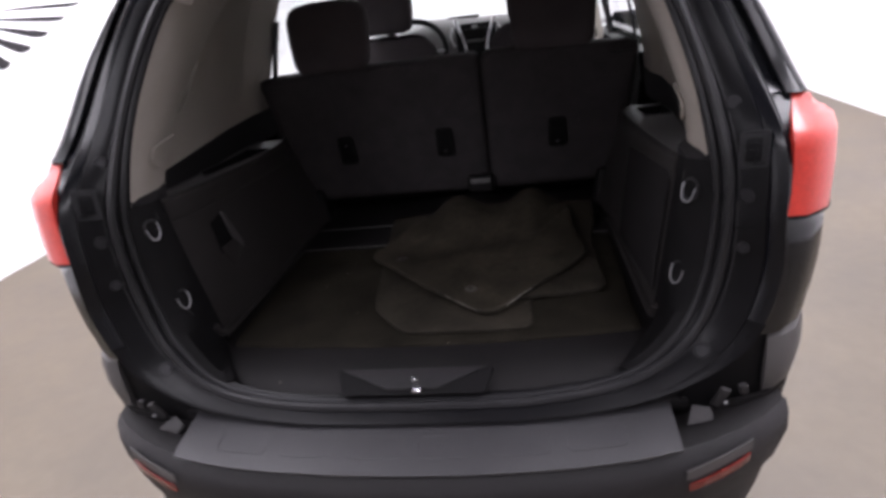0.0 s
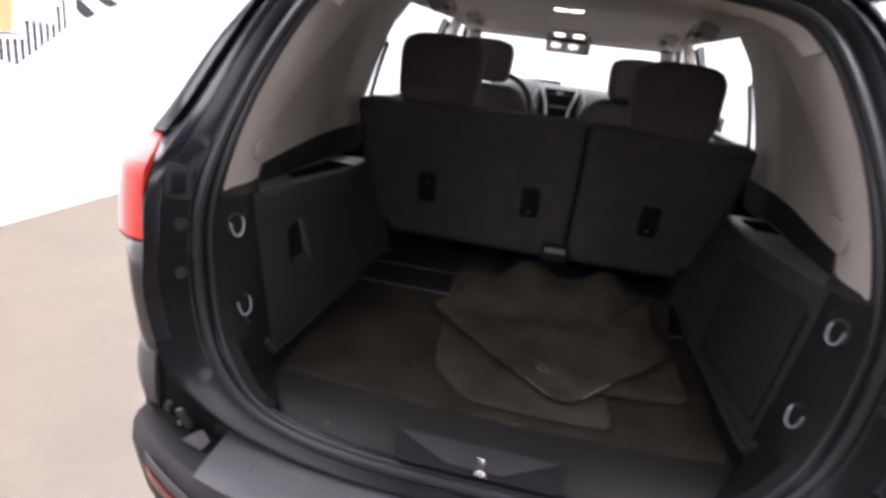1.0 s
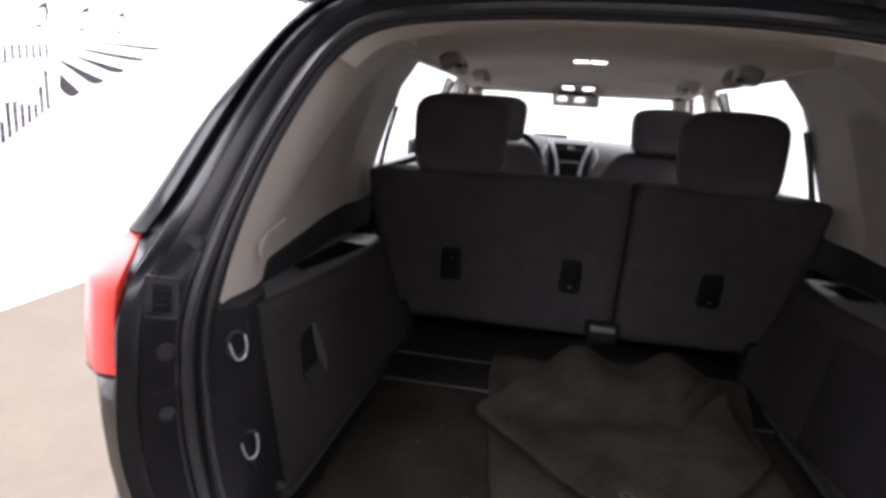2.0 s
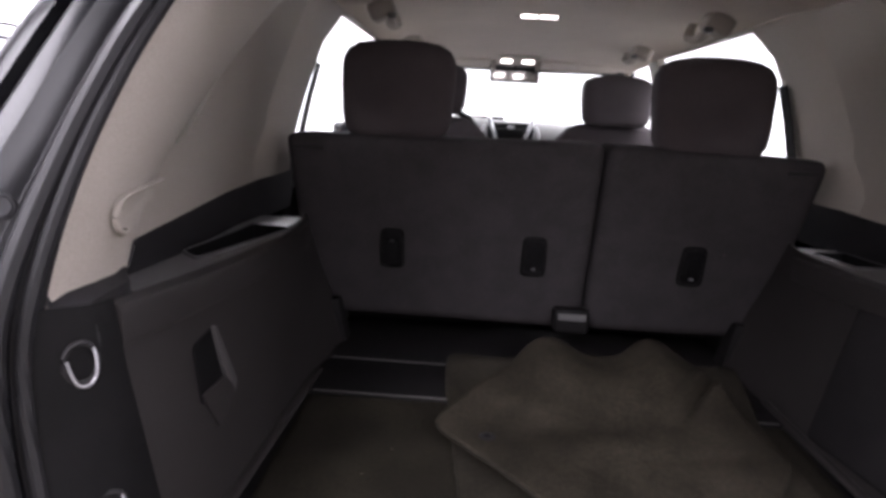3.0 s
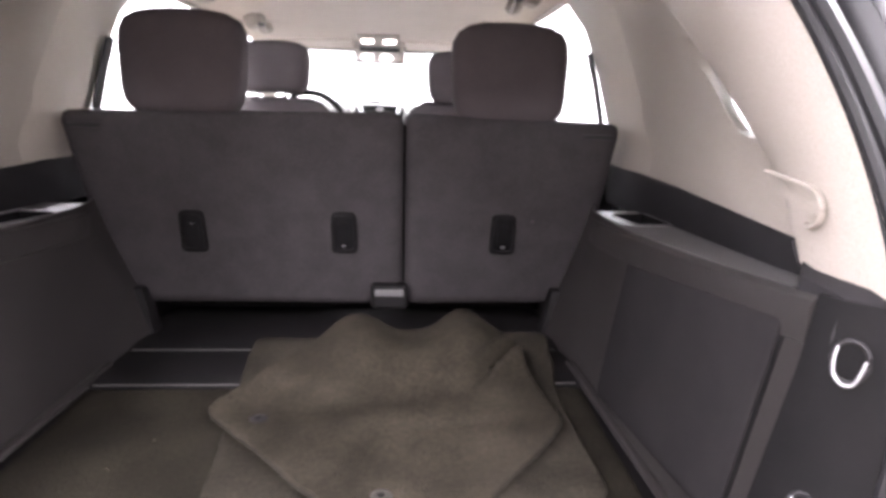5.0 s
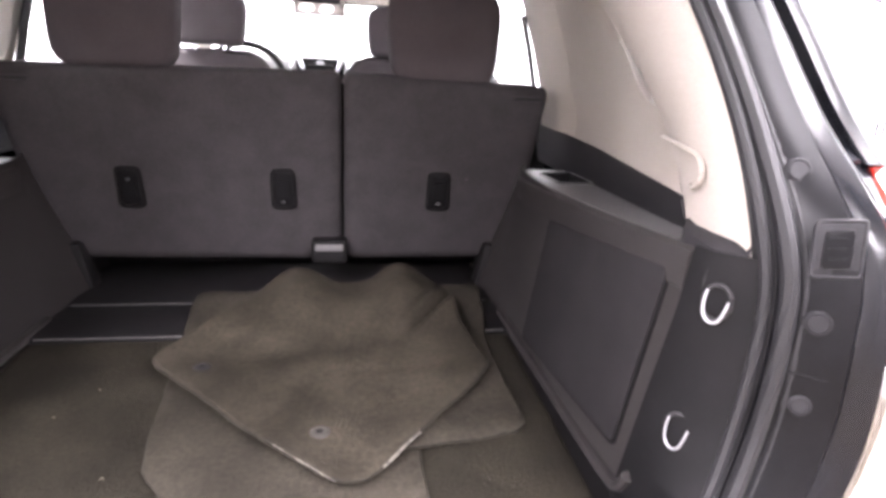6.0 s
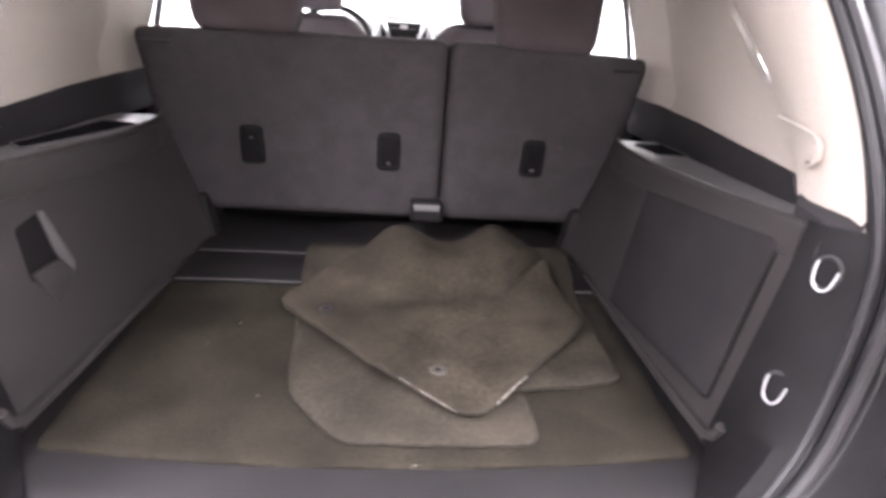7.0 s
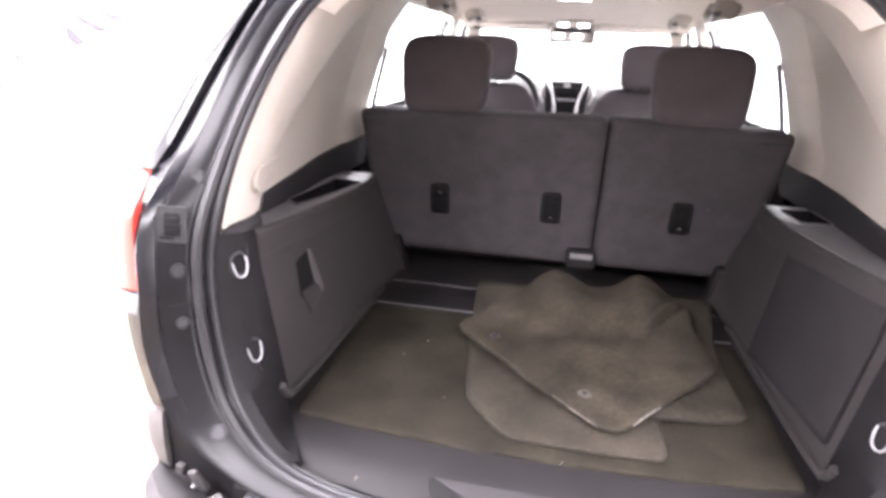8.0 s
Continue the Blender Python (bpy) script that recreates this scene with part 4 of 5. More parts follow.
    cpart("cover_slot", prism(rounded([(1.285, 1.176), (1.277, 1.196), (1.30, 1.203), (1.385, 1.210), (1.385, 1.190), (1.31, 1.180)], 0.006), 0.002, Matrix(((0.16 * s, 0, -s, s * (0.574 - 0.16 * 1.31)), (1, 0, 0, 0), (0, 1, 0, 0), (0, 0, 0, 1))), 0.0006), TAN, rear)
    m = basis((s * (trim_x(1.95, 1.18) - 0.002), 1.95, 1.18), (0, 1, 0), (0, 0, 1))
    cpart("clip", lathe([(0.0, 0.003), (0.005, 0.003), (0.006, -0.003)], m, 10), DARK, trim)
    cpart("clip", lathe([(0.0, -0.003), (0.005, -0.003), (0.006, 0.003)], m, 10), DARK, trim)


quarter_trim(-1)
quarter_trim(1)

liner = []
for k in range(22):
    y = 1.445 + (3.90 - 1.445) * k / 21
    crown = 1.590 + 0.042 * math.sin(math.pi * min(1, (y - 1.445) / 2.6)) - 0.008 * ease((y - 3.3) / 0.6)
    drop = 0.022
    liner.append([(x, y, crown - drop * abs(x / 0.60) ** 4) for x in (-0.60, -0.55, -0.47, -0.36, -0.2, 0, 0.2, 0.36, 0.47, 0.55, 0.60)])
cpart("headliner", sheet(liner, 0.008), HEADLINER, label="beige fabric headliner")
header = [[p + Vector((0, 0.004, -0.002)) for p in loop(seal_half)[9 * NS:15 * NS + 1]],
          [p + Vector((-0.02 if p.x > 0.1 else (0.02 if p.x < -0.1 else 0), 0.03, -0.012)) for p in loop(seal_half)[9 * NS:15 * NS + 1]],
          [p + Vector((0, 0.10, 0.004)) for p in loop(seal_half)[9 * NS:15 * NS + 1]]]
cpart("rear_header_trim", sheet(header, 0.005), TAN, label="beige header trim")

# ---- doors, pillars and windows ahead of the rear seat ----


def bar(points, w, mat, name, label="", parent=None, flat=0.5):
    return cpart(name, tube(smooth_path(points, 5), w, 8, flat=flat), mat, parent, label)


for s in (-1, 1):
    rail = [[(s * xx, y, z - 0.02 * ease((y - 3.4) / 0.5)) for xx, z in ((0.600, 1.585), (0.615, 1.592), (0.60, 1.625))] for y in (2.3, 2.8, 3.3, 3.75, 3.98)]
    cpart("roof_rail_trim", sheet(rail, 0.012), TAN, label="beige roof rail trim")
    door_trim = [[(s * (0.72 - 0.02 * (z < 1.0)), y, z) for y in (2.30, 2.7, 3.2, 3.8, 4.4)] for z in (0.5, 0.8, 1.05, 1.17, 1.185)]
    cpart("door_trim", sheet(door_trim, 0.05), DARK, label="dark door lining")
    b_pillar = [[(s * (trim_x(2.0, z) - 0.02), 3.20 + 0.1 * (z - 1.1) + w, z) for w in (0, 0.04, 0.10, 0.13)] for z in (1.05, 1.2, 1.35, 1.48, 1.58)]
    cpart("centre_pillar_trim", sheet(b_pillar, 0.03), TAN, label="beige centre pillar trim")
    cpart("centre_pillar", sheet([[(x + s * 0.05, y, z) for x, y, z in row] for row in b_pillar], 0.01), PAINT)
    bar([(s * 0.715, 4.62, 1.12), (s * 0.655, 4.25, 1.36), (s * 0.565, 3.92, 1.565)], 0.045, TAN, "windscreen_pillar", "beige windscreen pillar trim", flat=0.6)
    bar([(s * 0.75, 4.66, 1.13), (s * 0.69, 4.28, 1.38), (s * 0.60, 3.95, 1.60)], 0.04, PAINT, "windscreen_pillar", "", flat=0.6)
    for y0, y1, slope in ((2.24, 3.22, 0.68), (3.34, 4.35, 0.0)):
        pts = [(y0, 1.18), (y1 if slope else 4.45, 1.18), (y1 + (0.05 if slope else -0.35), 1.60), (y0 + 0.12 * bool(slope), 1.60)]
        pane = bmesh.new()
        pane.faces.new([pane.verts.new((s * (trim_x(2.0, z) + 0.045), y, z)) for y, z in pts])
        bmesh.ops.solidify(pane, geom=pane.faces[:], thickness=0.004)
        w = cpart("side_window", pane, GLASS, None, "clear side window pane")
    bar([(s * 0.715, 2.27, 1.17), (s * 0.705, 2.29, 1.27), (s * 0.68, 2.34, 1.42), (s * 0.64, 2.43, 1.56)], 0.014, DARK, "door_frame", "black door window frame")
    bar([(s * 0.705, 3.22, 1.17), (s * 0.65, 3.25, 1.42), (s * 0.60, 3.28, 1.56)], 0.016, DARK, "door_frame", "black door window frame")
    # belt strap and guide on the pillar, grab handles with hooks on the roof rail
    strap = [[(s * (trim_x(2.2, z) - 0.030), 2.20 + 0.20 * (z - 1.1) + w, z) for w in (0, 0.045)] for z in (1.10, 1.22, 1.34, 1.43)]
    belt = cpart("seat_belt", sheet(strap, 0.003), DARK, None, "black seat belt strap")
    cpart("belt_guide", rbox(s * 0.632, 2.29, 1.44, 0.02, 0.07, 0.035, 0.008), TAN, belt, "beige belt guide")
    for gy, gx, gz in ((2.48, 0.455, 1.600), (3.25, 0.455, 1.602)):
        path = smooth_path([(s * gx, gy - 0.09, gz + 0.015), (s * (gx - 0.015), gy - 0.075, gz - 0.025), (s * (gx - 0.012), gy, gz - 0.040), (s * (gx - 0.015), gy + 0.075, gz - 0.025), (s * gx, gy + 0.09, gz + 0.015)], 5)
        grip = cpart("grab_handle", tube(path, 0.017, 8, flat=0.7), TAN, None, "beige roof grab handle")
        cpart("coat_hook", rbox(s * (gx + 0.004), gy - 0.09, gz - 0.012, 0.075, 0.075, 0.05, 0.016, 3, (0, s * 25, 0)), TAN, grip)
        cpart("hook_recess", rbox(s * (gx - 0.028), gy - 0.118, gz - 0.030, 0.026, 0.020, 0.018, 0.008), LEDGE, grip)
    mirror_body = cpart("door_mirror", rbox(s * 0.93, 4.15, 1.17, 0.18, 0.09, 0.13, 0.03, 3, (0, 0, s * -12)), PAINT, None, "black door mirror")
    cpart("mirror_stalk", rbox(s * 0.82, 4.17, 1.13, 0.12, 0.05, 0.04, 0.012), PAINT, mirror_body)

screen = [[(x * w, y - 0.10 * abs(x / 0.6) ** 2, z) for x in (-0.6, -0.4, -0.2, 0, 0.2, 0.4, 0.6)] for w, y, z in ((1.16, 4.72, 1.20), (1.08, 4.40, 1.38), (0.98, 4.03, 1.57), (0.95, 3.96, 1.605))]
cpart("windscreen", sheet(screen, 0.005), GLASS, None, "clear windscreen")
cpart("screen_band", sheet([[(x, 3.985 - 0.09 * abs(x / 0.6) ** 2, 1.556), (x, 3.93 - 0.09 * abs(x / 0.6) ** 2, 1.585)] for x in (-0.57, -0.4, -0.2, 0, 0.2, 0.4, 0.57)], 0.004), PLASTIC, None, "grey sun band at the windscreen's top")
for s in (-1, 1):
    cpart("sun_visor", rbox(s * 0.33, 3.80, 1.578, 0.40, 0.17, 0.022, 0.010, 3, (-6, 0, 0)), HEADLINER, None, "beige sun visor folded up")

# overhead console, room mirror, dome lamp
console = cpart("overhead_console", rbox(0, 3.70, 1.596, 0.20, 0.26, 0.035, 0.012, 3, (-5, 0, 0)), TAN, None, "beige overhead console")
for s in (-1, 1):
    cpart("map_lamp", rbox(s * 0.052, 3.66, 1.577, 0.055, 0.05, 0.008, 0.004, 2, (-5, 0, 0)), DOME, console, "lit map reading lamp")
for s in (-1, 1):
    cpart("visor_clip", rbox(s * 0.112, 3.80, 1.572, 0.022, 0.05, 0.055, 0.007, 2), TAN, console, "beige visor clip")
room_mirror = cpart("room_mirror", rbox(0, 3.84, 1.522, 0.255, 0.03, 0.070, 0.014, 3, (-8, 0, 4)), DARK, None, "black framed rear-view mirror")
cpart("mirror_glass", rbox(0, 3.8235, 1.5205, 0.235, 0.004, 0.052, 0.001, 1, (-8, 0, 4)), CHROME, room_mirror, "mirror glass")
cpart("mirror_arm", tube([(0, 3.85, 1.54), (0, 3.90, 1.578)], 0.012, 8), DARK, room_mirror)
dome = cpart("dome_lamp", rbox(-0.005, 2.605, 1.634, 0.150, 0.085, 0.022, 0.008, 3), TAN, None, "beige roof lamp")
for s in (-1, 1):
    cpart("lamp_lens", rbox(-0.005 + s * 0.030, 2.60, 1.621, 0.052, 0.024, 0.008, 0.003), DOME, dome, "lit white lamp lens")

# ---- dashboard and steering wheel ----
dash_rows = []
for y, z in ((3.86, 0.72), (3.84, 1.02), (3.87, 1.17), (3.95, 1.255), (4.15, 1.288), (4.45, 1.290), (4.72, 1.28)):
    dash_rows.append([(x, y + 0.03 * math.cos(x * 4) * (y < 4), z + 0.022 * math.exp(-((x + 0.36) / 0.2) ** 2) * (z > 1.1) - 0.03 * abs(x / 0.7) ** 3) for x in [-0.71 + 1.42 * k / 20 for k in range(21)]])
dash = cpart("dashboard", sheet(dash_rows, 0.01), LEDGE, None, "charcoal moulded dashboard")
stack = cpart("radio_panel", prism(rounded([(-0.09, -0.34), (0.09, -0.34), (0.125, 0.20), (-0.125, 0.20)], 0.02), 0.04, basis((0.0, 3.84, 1.08), (1, 0, 0), (0, 0.18, 1)), 0.01), DARK, dash, "black centre stack")
for s in (-1, 1):
    cpart("silver_trim", tube(smooth_path([(s * 0.06, 3.80, 0.80), (s * 0.062, 3.79, 1.10), (s * 0.072, 3.79, 1.19), (s * 0.095, 3.80, 1.25), (s * 0.115, 3.83, 1.305)], 5), 0.014, 8, flat=0.6), SILVER, dash, "bright silver console trim")
    cpart("silver_trim", tube(smooth_path([(s * 0.128, 3.80, 1.16), (s * 0.150, 3.81, 1.215), (s * 0.138, 3.83, 1.265)], 5), 0.008, 8, flat=0.6), SILVER, dash)
cpart("display", rbox(0.0, 3.805, 1.225, 0.13, 0.015, 0.055, 0.004, 2, (10, 0, 0)), DARK, dash)
cpart("dash_badge", rbox(0.0, 3.80, 1.262, 0.035, 0.012, 0.016, 0.004), SILVER, dash)
for k in range(6):
    cpart("button", rbox(-0.045 + 0.018 * k, 3.785, 1.185, 0.011, 0.012, 0.014, 0.003), SILVER, dash)
cpart("dash_vent", rbox(-0.12, 4.45, 1.30, 0.22, 0.05, 0.02, 0.006), DARK, dash)
wheel_m = Matrix.Translation((-0.34, 3.58, 1.165)) @ Euler((radians(66), 0, 0)).to_matrix().to_4x4()
wheel = [wheel_m @ Vector((0.185 * math.cos(a), 0.185 * math.sin(a), 0)) for a in [2 * math.pi * k / 36 for k in range(36)]]
steering = cpart("steering_wheel", tube(wheel, 0.016, 10, True), DARK, None, "black leather steering wheel")
cpart("hub", lathe([(0.0, 0.035), (0.05, 0.03), (0.07, 0.0), (0.07, -0.05)], wheel_m, 20), DARK, steering)
for a in (0, 180, 270):
    ca, sa = math.cos(radians(a)), math.sin(radians(a))
    cpart("spoke", tube([wheel_m @ Vector((0.06 * ca, 0.06 * sa, 0)), wheel_m @ Vector((0.18 * ca, 0.18 * sa, 0))], 0.016, 8, flat=0.5), SILVER if a != 270 else DARK, steering)


# ---- seats ----
def headrest(cx, cy, cz, w, d, h, parent, posts_to, inv, mat=None):
    b = bmesh.new()
    bmesh.ops.create_cube(b, size=1)
    bmesh.ops.subdivide_edges(b, edges=b.edges[:], cuts=6, use_grid_fill=True)
    for v in b.verts:
        x, y, z = v.co * 2
        e = 5.0
        k = (abs(x) ** e + abs(y) ** e + abs(z) ** e) ** (1 / e)
        m = max(abs(x), abs(y), abs(z))
        x, y, z = x * m / k, y * m / k, z * m / k
        bow = 1 + 0.05 * z
        v.co = Vector((x * w / 2 * bow, y * d / 2 * (1 - 0.12 * z) + 0.012 * z, z * h / 2 - 0.010 * x * x))
    bmesh.ops.translate(b, vec=(cx, cy, cz), verts=b.verts)
    bmesh.ops.transform(b, matrix=inv, verts=b.verts)
    rest = part("headrest", b, mat or HEAD_FABRIC, parent, "padded charcoal headrest")
    for s in (-1, 1):
        p = tube([(cx + s * 0.05, cy, cz - h / 2 + 0.02), (cx + s * 0.05, cy + 0.005, posts_to)], 0.006, 8)
        bmesh.ops.transform(p, matrix=inv, verts=p.verts)
        part("post", p, CHROME, rest)
    return rest


SEAT_Y_TOP, SEAT_Y_LOW = 2.020, 2.107


def seat_plane(z):
    return SEAT_Y_TOP + (SEAT_Y_LOW - SEAT_Y_TOP) * (1.25 - z) / 0.435


def rear_seat(poly, label, head_x, head_z, latches, loops):
    cx = sum(p[0] for p in poly) / len(poly)
    root = thing("rear_seat", label, "car seat", (cx, 2.2, 0.72), "rear seats")
    inv = Matrix.Translation((-cx, -2.2, -0.72))

    def sp(name, b, mat, parent=root, text=""):
        bmesh.ops.transform(b, matrix=inv, verts=b.verts)
        return part(name, b, mat, parent, text)

    outline = rounded(poly, 0.03, 5)
    n = len(outline)
    mid = Vector((sum(p[0] for p in outline) / n, sum(p[1] for p in outline) / n))
    rows = []
    for inset, off in ((0.0, 0.13), (0.0, 0.022), (0.006, 0.010), (0.016, 0.003), (0.04, 0.0)):
        ring = []
        for p in outline:
            d = (mid - Vector(p))
            q = Vector(p) + d.normalized() * inset
            ring.append((q.x, seat_plane(q.y) + off, q.y))
        rows.append(ring)
    for t in (0.75, 0.5, 0.25, 0.02):
        ring = []
        for p in outline:
            q = mid.lerp(Vector(p) + (mid - Vector(p)).normalized() * 0.04, t)
            sag = 0.004 * noise.noise(Vector((q.x * 5, q.y * 5, 1.3)))
            ring.append((q.x, seat_plane(q.y) - 0.003 + sag, q.y))
        rows.append(ring)
    back = sp("backrest", sheet(rows, 0, closed=True), FABRIC, root, "charcoal carpeted seat back")
    sp("cushion", rbox(cx, 2.42, 0.86, max(p[0] for p in poly) - min(p[0] for p in poly) - 0.1, 0.46, 0.16, 0.05, 4), FABRIC, root)
    sp("front_cover", rbox(cx, 2.19, 1.03, max(p[0] for p in poly) - min(p[0] for p in poly) - 0.22, 0.10, 0.38, 0.05, 4), HEAD_FABRIC, root)
    for hx in head_x:
        headrest(hx, 2.092, head_z, 0.264, 0.105, 0.222, root, 1.2, inv)
    for lx in latches:
        face = basis((lx, seat_plane(0.985) - 0.0045, 0.985), (1, 0, 0), (0, -0.2, 1))
        bezel = rounded([(-0.031, -0.052), (0.031, -0.052), (0.029, 0.052), (-0.029, 0.052)], 0.016)
        a = sp("anchor_bezel", prism(bezel, 0.006, face, 0.002), BLACK, back, "black child seat anchor cover")
        sp("anchor_rim", tube([face @ Vector((p[0] * 0.8, p[1] * 0.84, 0.0065)) for p in bezel], 0.0022, 6, True), DARK, back)
        # black plate on the cover, coloured as the shade inside the anchor opening
        hole = rounded([(-0.014, -0.026), (0.014, -0.026), (0.014, 0.024), (-0.014, 0.024)], 0.008)
        sp("anchor_recess_shade", prism(hole, 0.003, basis((lx, seat_plane(0.985) - 0.0108, 0.985), (1, 0, 0), (0, -0.2, 1))), BLACK, back)
        sp("anchor_bar", tube([(lx - 0.005, seat_plane(0.985) - 0.016, 0.985 + (0.020 if lx < -0.1 else -0.030)), (lx + 0.005, seat_plane(0.985) - 0.016, 0.985 + (0.020 if lx < -0.1 else -0.030))], 0.0022 if lx != -0.016 else 0.0012, 8), STEEL, back, "small steel anchor bar")
    for lx, sgn in loops:
        sp("strap_guide", rbox(lx, seat_plane(1.225) - 0.001, 1.224, 0.070, 0.008, 0.010, 0.003, 2), PLASTIC, back, "black strap guide slot")
    return root


rear_seat([(-0.622, 1.256), (0.1232, 1.267), (0.1232, 0.788), (-0.545, 0.790), (-0.590, 0.93), (-0.606, 1.08)], "wide charcoal rear seat section, folded up, with one headrest", [-0.365], 1.366, [-0.365, -0.016], [(-0.565, -1)])
rear_seat([(0.1288, 1.267), (0.622, 1.254), (0.606, 1.08), (0.590, 0.93), (0.545, 0.790), (0.1288, 0.788)], "narrow charcoal rear seat section, folded up, with one headrest", [0.365], 1.361, [0.365], [(0.565, 1)])
cpart("seat_gap_filler", rbox(0.126, 2.15, 1.02, 0.05, 0.05, 0.44, 0.01), DARK, None)
lock = cpart("seat_latch", rbox(0.092, 2.090, 0.822, 0.090, 0.05, 0.062, 0.012, 3), DARK, None, "black seat lock block")
cpart("latch_face", rbox(0.092, 2.062, 0.836, 0.070, 0.006, 0.017, 0.003), LEDGE, lock, "grey latch plate")
for s in (-1, 1):
    cpart("seat_hinge", rbox(s * 0.512, 2.105, 0.775, 0.05, 0.06, 0.13, 0.015, 2, (0, s * 10, 0)), DARK, None, "black seat hinge cover")


def front_seat(cx, label):
    root = thing("front_seat", label, "car seat", (cx, 3.0, 0.35), "front seats")
    inv = Matrix.Translation((-cx, -3.0, -0.35))
    rows = []
    for z, w, d in ((0.55, 0.46, 0.13), (0.75, 0.50, 0.15), (0.95, 0.51, 0.14), (1.16, 0.48, 0.12), (1.240, 0.42, 0.10), (1.285, 0.34, 0.075), (1.303, 0.26, 0.03)):
        y = 3.14 - 0.22 * (z - 0.55)
        ring = []
        for k in range(28):
            a = 2 * math.pi * k / 28
            ca, sa = math.cos(a), math.sin(a)
            ring.append((cx + w / 2 * math.copysign(abs(ca) ** 0.5, ca), y + d / 2 * math.copysign(abs(sa) ** 0.6, sa), z))
        rows.append(ring)
    rows.append([(cx, 3.14 - 0.22 * 0.753, 1.305)] * 28)
    b = sheet(rows, 0, closed=True)
    bmesh.ops.remove_doubles(b, verts=b.verts, dist=1e-5)
    bmesh.ops.transform(b, matrix=inv, verts=b.verts)
    part("backrest", b, HEAD_FABRIC, root, "charcoal cloth backrest")
    c = rbox(cx, 3.32, 0.62, 0.50, 0.50, 0.17, 0.06, 4)
    bmesh.ops.transform(c, matrix=inv, verts=c.verts)
    part("cushion", c, FABRIC, root)
    c = rbox(cx, 3.28, 0.45, 0.40, 0.42, 0.20, 0.02)
    bmesh.ops.transform(c, matrix=inv, verts=c.verts)
    part("seat_frame", c, DARK, root)
    headrest(cx, 2.955, 1.408 if cx < 0 else 1.392, 0.255, 0.10, 0.185, root, 1.29, inv)
    return root


front_seat(-0.350, "charcoal cloth driver's seat behind the steering wheel")
front_seat(0.338, "charcoal cloth front passenger seat")
cpart("cabin_floor", rbox(0, 3.1, 0.36, 1.44, 2.1, 0.02, 0), CARPET)

# ---- loose things in the boot ----
def flat_pile(name, label, category, poly, base, thick, mat, height, centre, r=0.04, hem=True, group="", rings=14):
    """A carpet mat: a rounded outline with a soft top and a bound edge."""
    root = thing(name, label, category, (*centre, base), group)
    outline = rounded(poly, r, 6)
    dense = []
    for i, p in enumerate(outline):
        q = outline[(i + 1) % len(outline)]
        n = max(1, int((Vector(q) - Vector(p)).length / 0.014))
        dense += [Vector(p).lerp(Vector(q), k / n) for k in range(n)]
    c = Vector(centre)
    if hem:
        dense = [p + Vector((noise.noise(Vector((p.x * 14, p.y * 14, 0.7))), noise.noise(Vector((p.x * 14, p.y * 14, 7.7))))) * 0.006 + Vector((noise.noise(Vector((p.x * 60, p.y * 60, 3.1))), noise.noise(Vector((p.x * 60, p.y * 60, 9.1))))) * 0.002 for p in dense]

    def point(p, lift):
        wob = 0.0034 * noise.noise(Vector((p.x * 13, p.y * 13, 2.0))) + 0.001 * noise.noise(Vector((p.x * 40, p.y * 40, 5.0)))
        return (p.x - c.x, p.y - c.y, height(p.x, p.y) - base + lift + (wob if lift > 0 else 0))

    rows = [[point(p, 0.0) for p in dense], [point(p, thick * 0.75) for p in dense]]
    for k in range(rings):
        t = 1 - 0.012 - (0.988 * k / (rings - 1))
        rows.append([point(c.lerp(p, t), thick) for p in dense])
    part("carpet_top", sheet(rows, 0, closed=True), mat, root)
    if hem:
        part("binding", tube([point(p, thick * 0.5) for p in dense], thick * 0.22, 6, True), HEM, root, "stitched grey edge binding")
    return root, point, c


carpet_front = [(-0.487 + 0.974 * k / 10, 1.240 - 0.034 * (1 - ((k - 5) / 5) ** 2)) for k in range(11)]
flat_pile("cargo_carpet", "worn brown-grey carpet covering the boot floor", "carpet", carpet_front + [(0.496, 1.797), (-0.496, 1.797)], 0.706, 0.012, CARPET, lambda x, y: 0.706, (0.0, 1.52), 0.02, hem=False, rings=24)


def lift_far(x, y, amount=0.03, y0=1.78):
    return amount * ease((y - y0) / 0.22)


flat_pile("floor_mat", "grey carpet floor mat with a cut corner, lying lowest", "floor mat",
          [(-0.151, 1.365), (-0.055, 1.243), (0.246, 1.248), (0.262, 1.60), (0.25, 1.97), (-0.214, 1.985), (-0.202, 1.80), (-0.180, 1.60)], 0.7195, 0.009, MAT_B,
          lambda x, y: 0.7195 + lift_far(x, y, 0.026), (0.04, 1.6), 0.035, group="floor mats")
flat_pile("floor_mat", "grey carpet floor mat lying between the other two", "floor mat",
          [(0.245, 1.375), (0.434, 1.424), (0.434, 1.70), (0.464, 1.972), (0.02, 1.965), (0.03, 1.42)], 0.730, 0.009, MAT_B,
          lambda x, y: 0.7305 - 0.008 * ease((x - 0.25) / 0.1) + lift_far(x, y, 0.040), (0.24, 1.68), 0.03, group="floor mats")


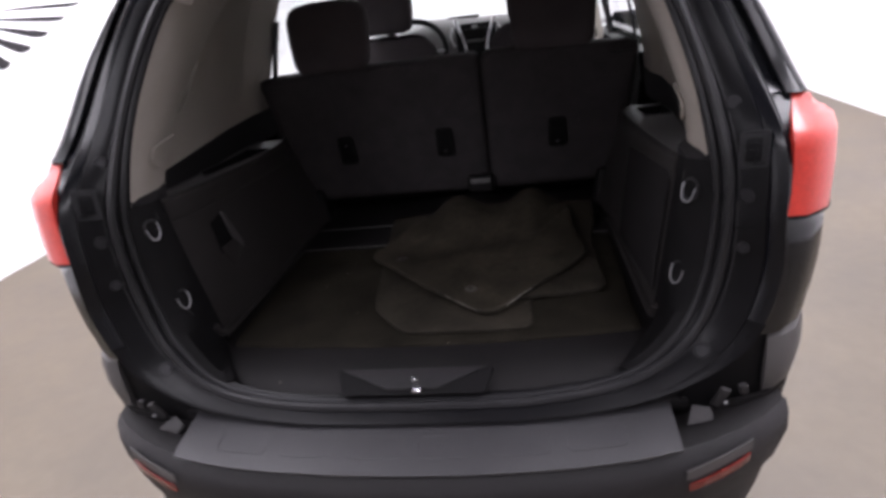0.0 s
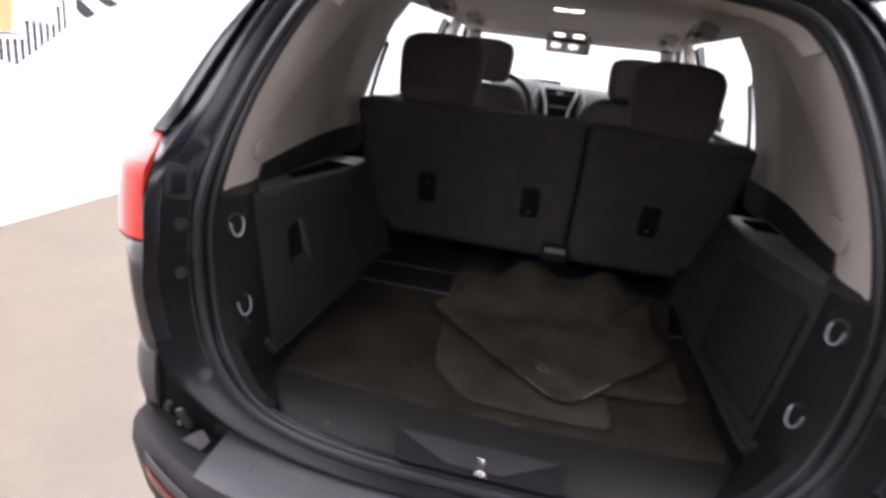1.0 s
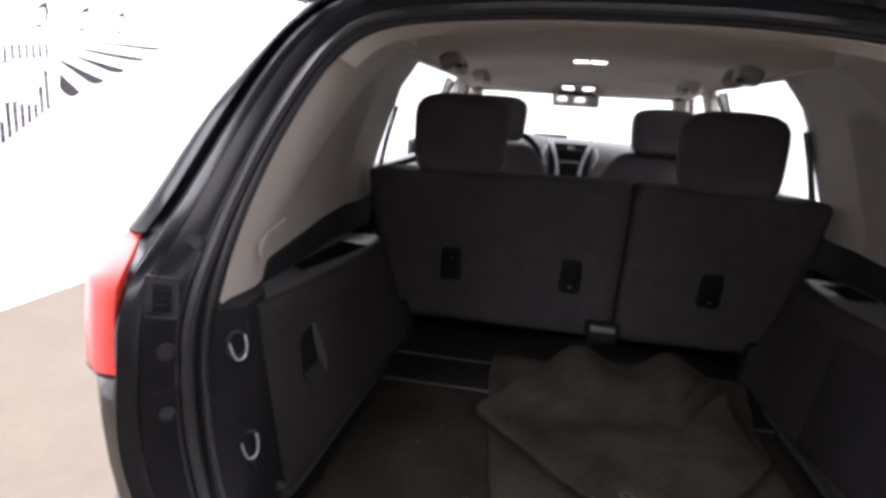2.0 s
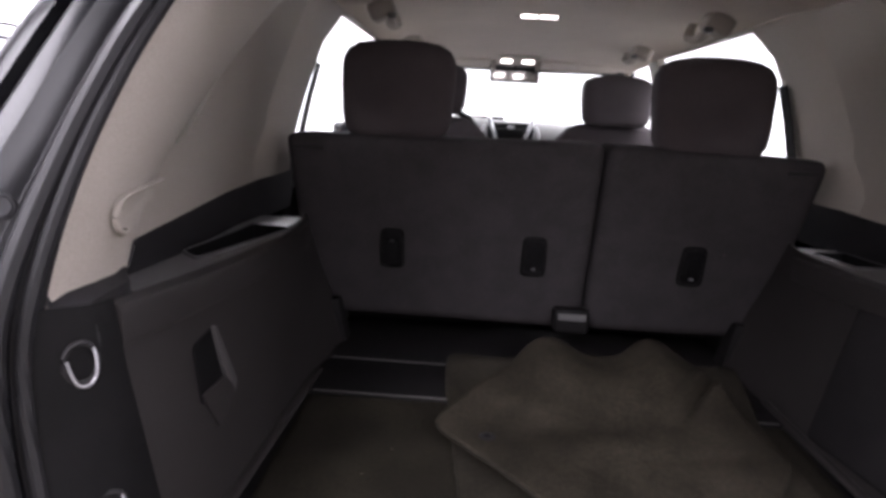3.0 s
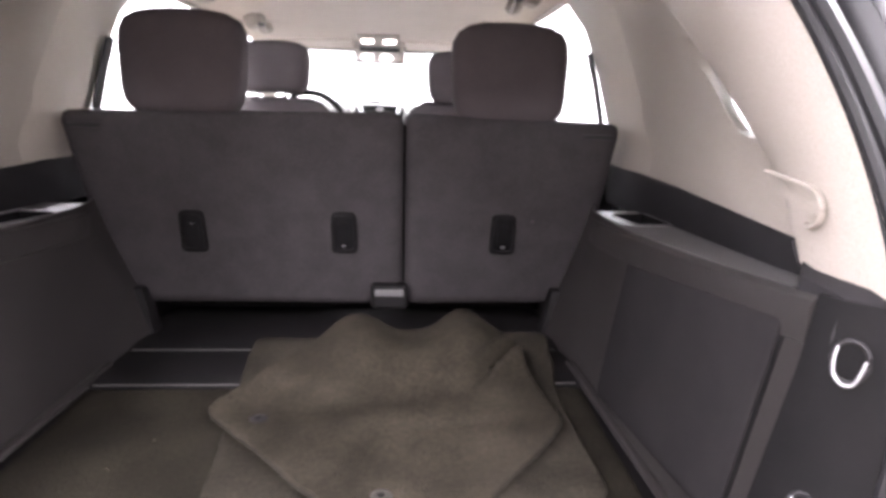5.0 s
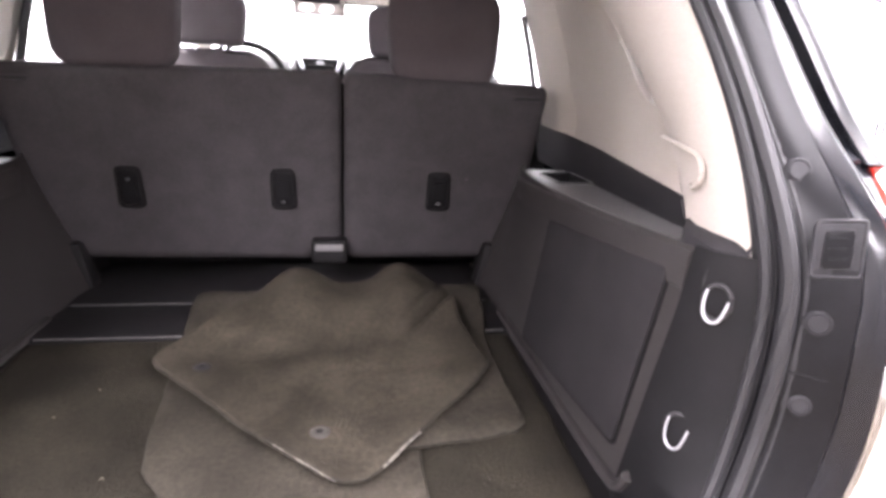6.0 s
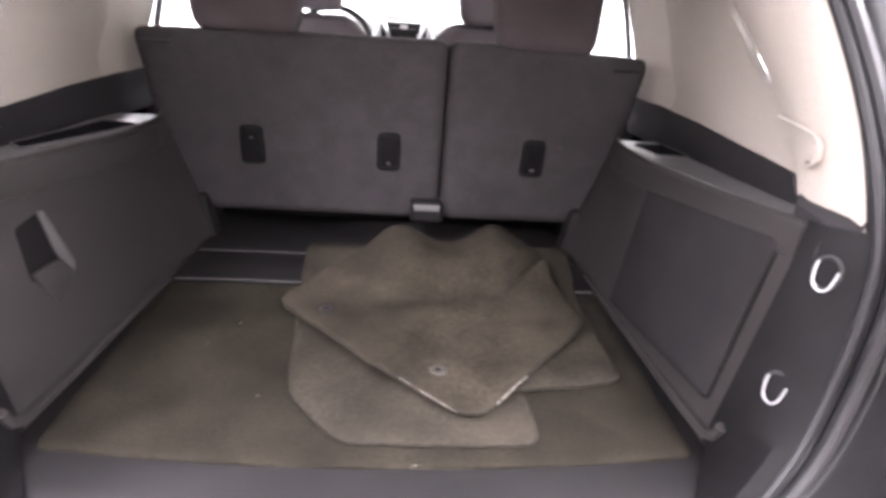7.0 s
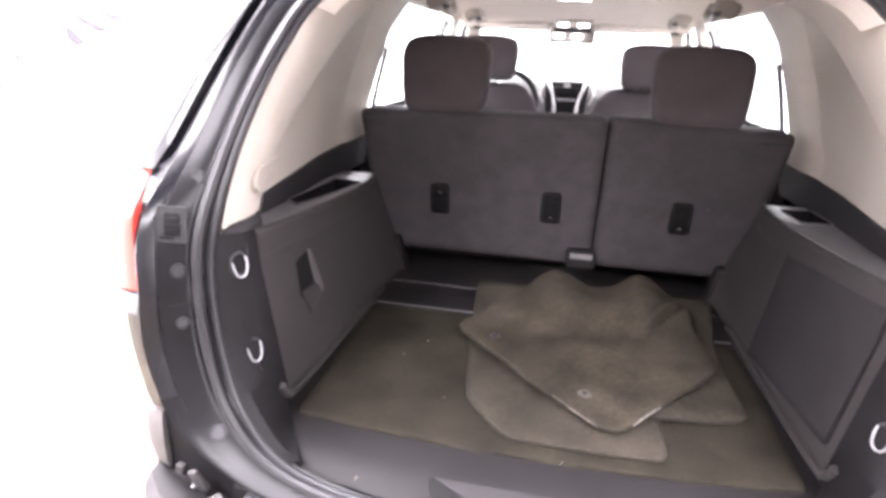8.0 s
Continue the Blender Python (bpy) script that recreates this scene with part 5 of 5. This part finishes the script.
def top_mat_z(x, y):
    humps = 0.036 * math.exp(-((x - 0.02) / 0.062) ** 2) + 0.040 * math.exp(-((x - 0.262) / 0.065) ** 2)
    along = (x - 0.330) * 0.58 + (y - 1.815) * 0.81
    across = -(x - 0.330) * 0.81 + (y - 1.815) * 0.58
    fold = (0.016 * math.exp(-((across - 0.018) / 0.014) ** 2) - 0.022 * math.exp(-(across / 0.007) ** 2) + 0.012 * math.exp(-((across + 0.020) / 0.014) ** 2)) * math.exp(-(along / 0.085) ** 2)
    fold += 0.005 * math.exp(-((y - 1.72 + 0.35 * x) / 0.03) ** 2) * math.exp(-((x + 0.08) / 0.12) ** 2) - 0.004 * math.exp(-((y - 1.545 - 0.2 * x) / 0.022) ** 2) * math.exp(-((x - 0.24) / 0.10) ** 2)
    fold += 0.006 * math.exp(-((y - 1.60 - 0.5 * x) / 0.05) ** 2) * math.exp(-((x - 0.05) / 0.15) ** 2)
    return 0.744 + lift_far(x, y, 0.028, 1.65) + humps * ease((y - 1.70) / 0.24) + fold - 0.008 * ease((1.40 - y) / 0.12)


mat_root, mat_point, mat_c = flat_pile("floor_mat", "worn olive-grey carpet floor mat with eyelets, lying topmost", "floor mat",
          [(-0.236, 1.664), (-0.135, 1.785), (-0.062, 1.885), (-0.010, 1.965), (0.055, 1.985), (0.11, 1.955), (0.185, 1.955), (0.245, 1.995), (0.300, 1.975), (0.345, 1.93), (0.376, 1.88), (0.380, 1.77), (0.417, 1.605), (0.285, 1.435), (0.147, 1.282), (0.02, 1.388)], 0.741, 0.010, MAT_A,
          top_mat_z, (0.10, 1.64), 0.045, group="floor mats", rings=44)
for ex, ey, front_eye in ((-0.121, 1.614, False), (0.096, 1.402, True)):
    px, py, pz = mat_point(Vector((ex, ey)), 0.010)
    eye = part("eyelet", lathe([(0.003, 0.0012), (0.008, 0.0018), (0.014, 0.0016), (0.0175, -0.001)], Matrix.Translation((px, py, pz)), 20), EYELET if front_eye else PLASTIC, mat_root, "round mat eyelet")
    part("eyelet_hole", lathe([(0.0, 0.0026), (0.0055, 0.0024)], Matrix.Translation((px, py, pz)), 14), BLACK, eye)
edge = [mat_point(Vector((0.190, 1.322)).lerp(Vector((0.250, 1.392)), k / 10), 0.007) for k in range(11)]
part("worn_edge", tube(edge, 0.0022, 6), WORN, mat_root, "frayed pale edge")
edge = [mat_point(Vector((0.030, 1.379)).lerp(Vector((0.122, 1.301)), k / 10), 0.006) for k in range(11)]
part("worn_edge", tube(edge, 0.0013, 6), WORN, mat_root, "frayed pale edge")

random.seed(4)
for lx, ly, ln in ((0.055, 1.205, 0.010), (-0.20, 1.36, 0.006), (-0.30, 1.075, 0.009), (-0.33, 1.52, 0.004), (-0.29, 1.60, 0.004)):
    z0 = 0.7215 if ly > 1.22 else 0.7185
    b = tube(smooth_path([(-ln / 2, 0, 0.0012), (0, ln * 0.2, 0.0020), (ln / 2, -ln * 0.1, 0.0010)], 4), 0.0004, 6)
    ob = part("lint", b, LINT)
    ob.location, ob.rotation_euler = (lx, ly, z0), (0, 0, random.uniform(0, 3))
    tagged(ob, "tiny white scrap of lint on the boot floor", "lint", "lint scraps")
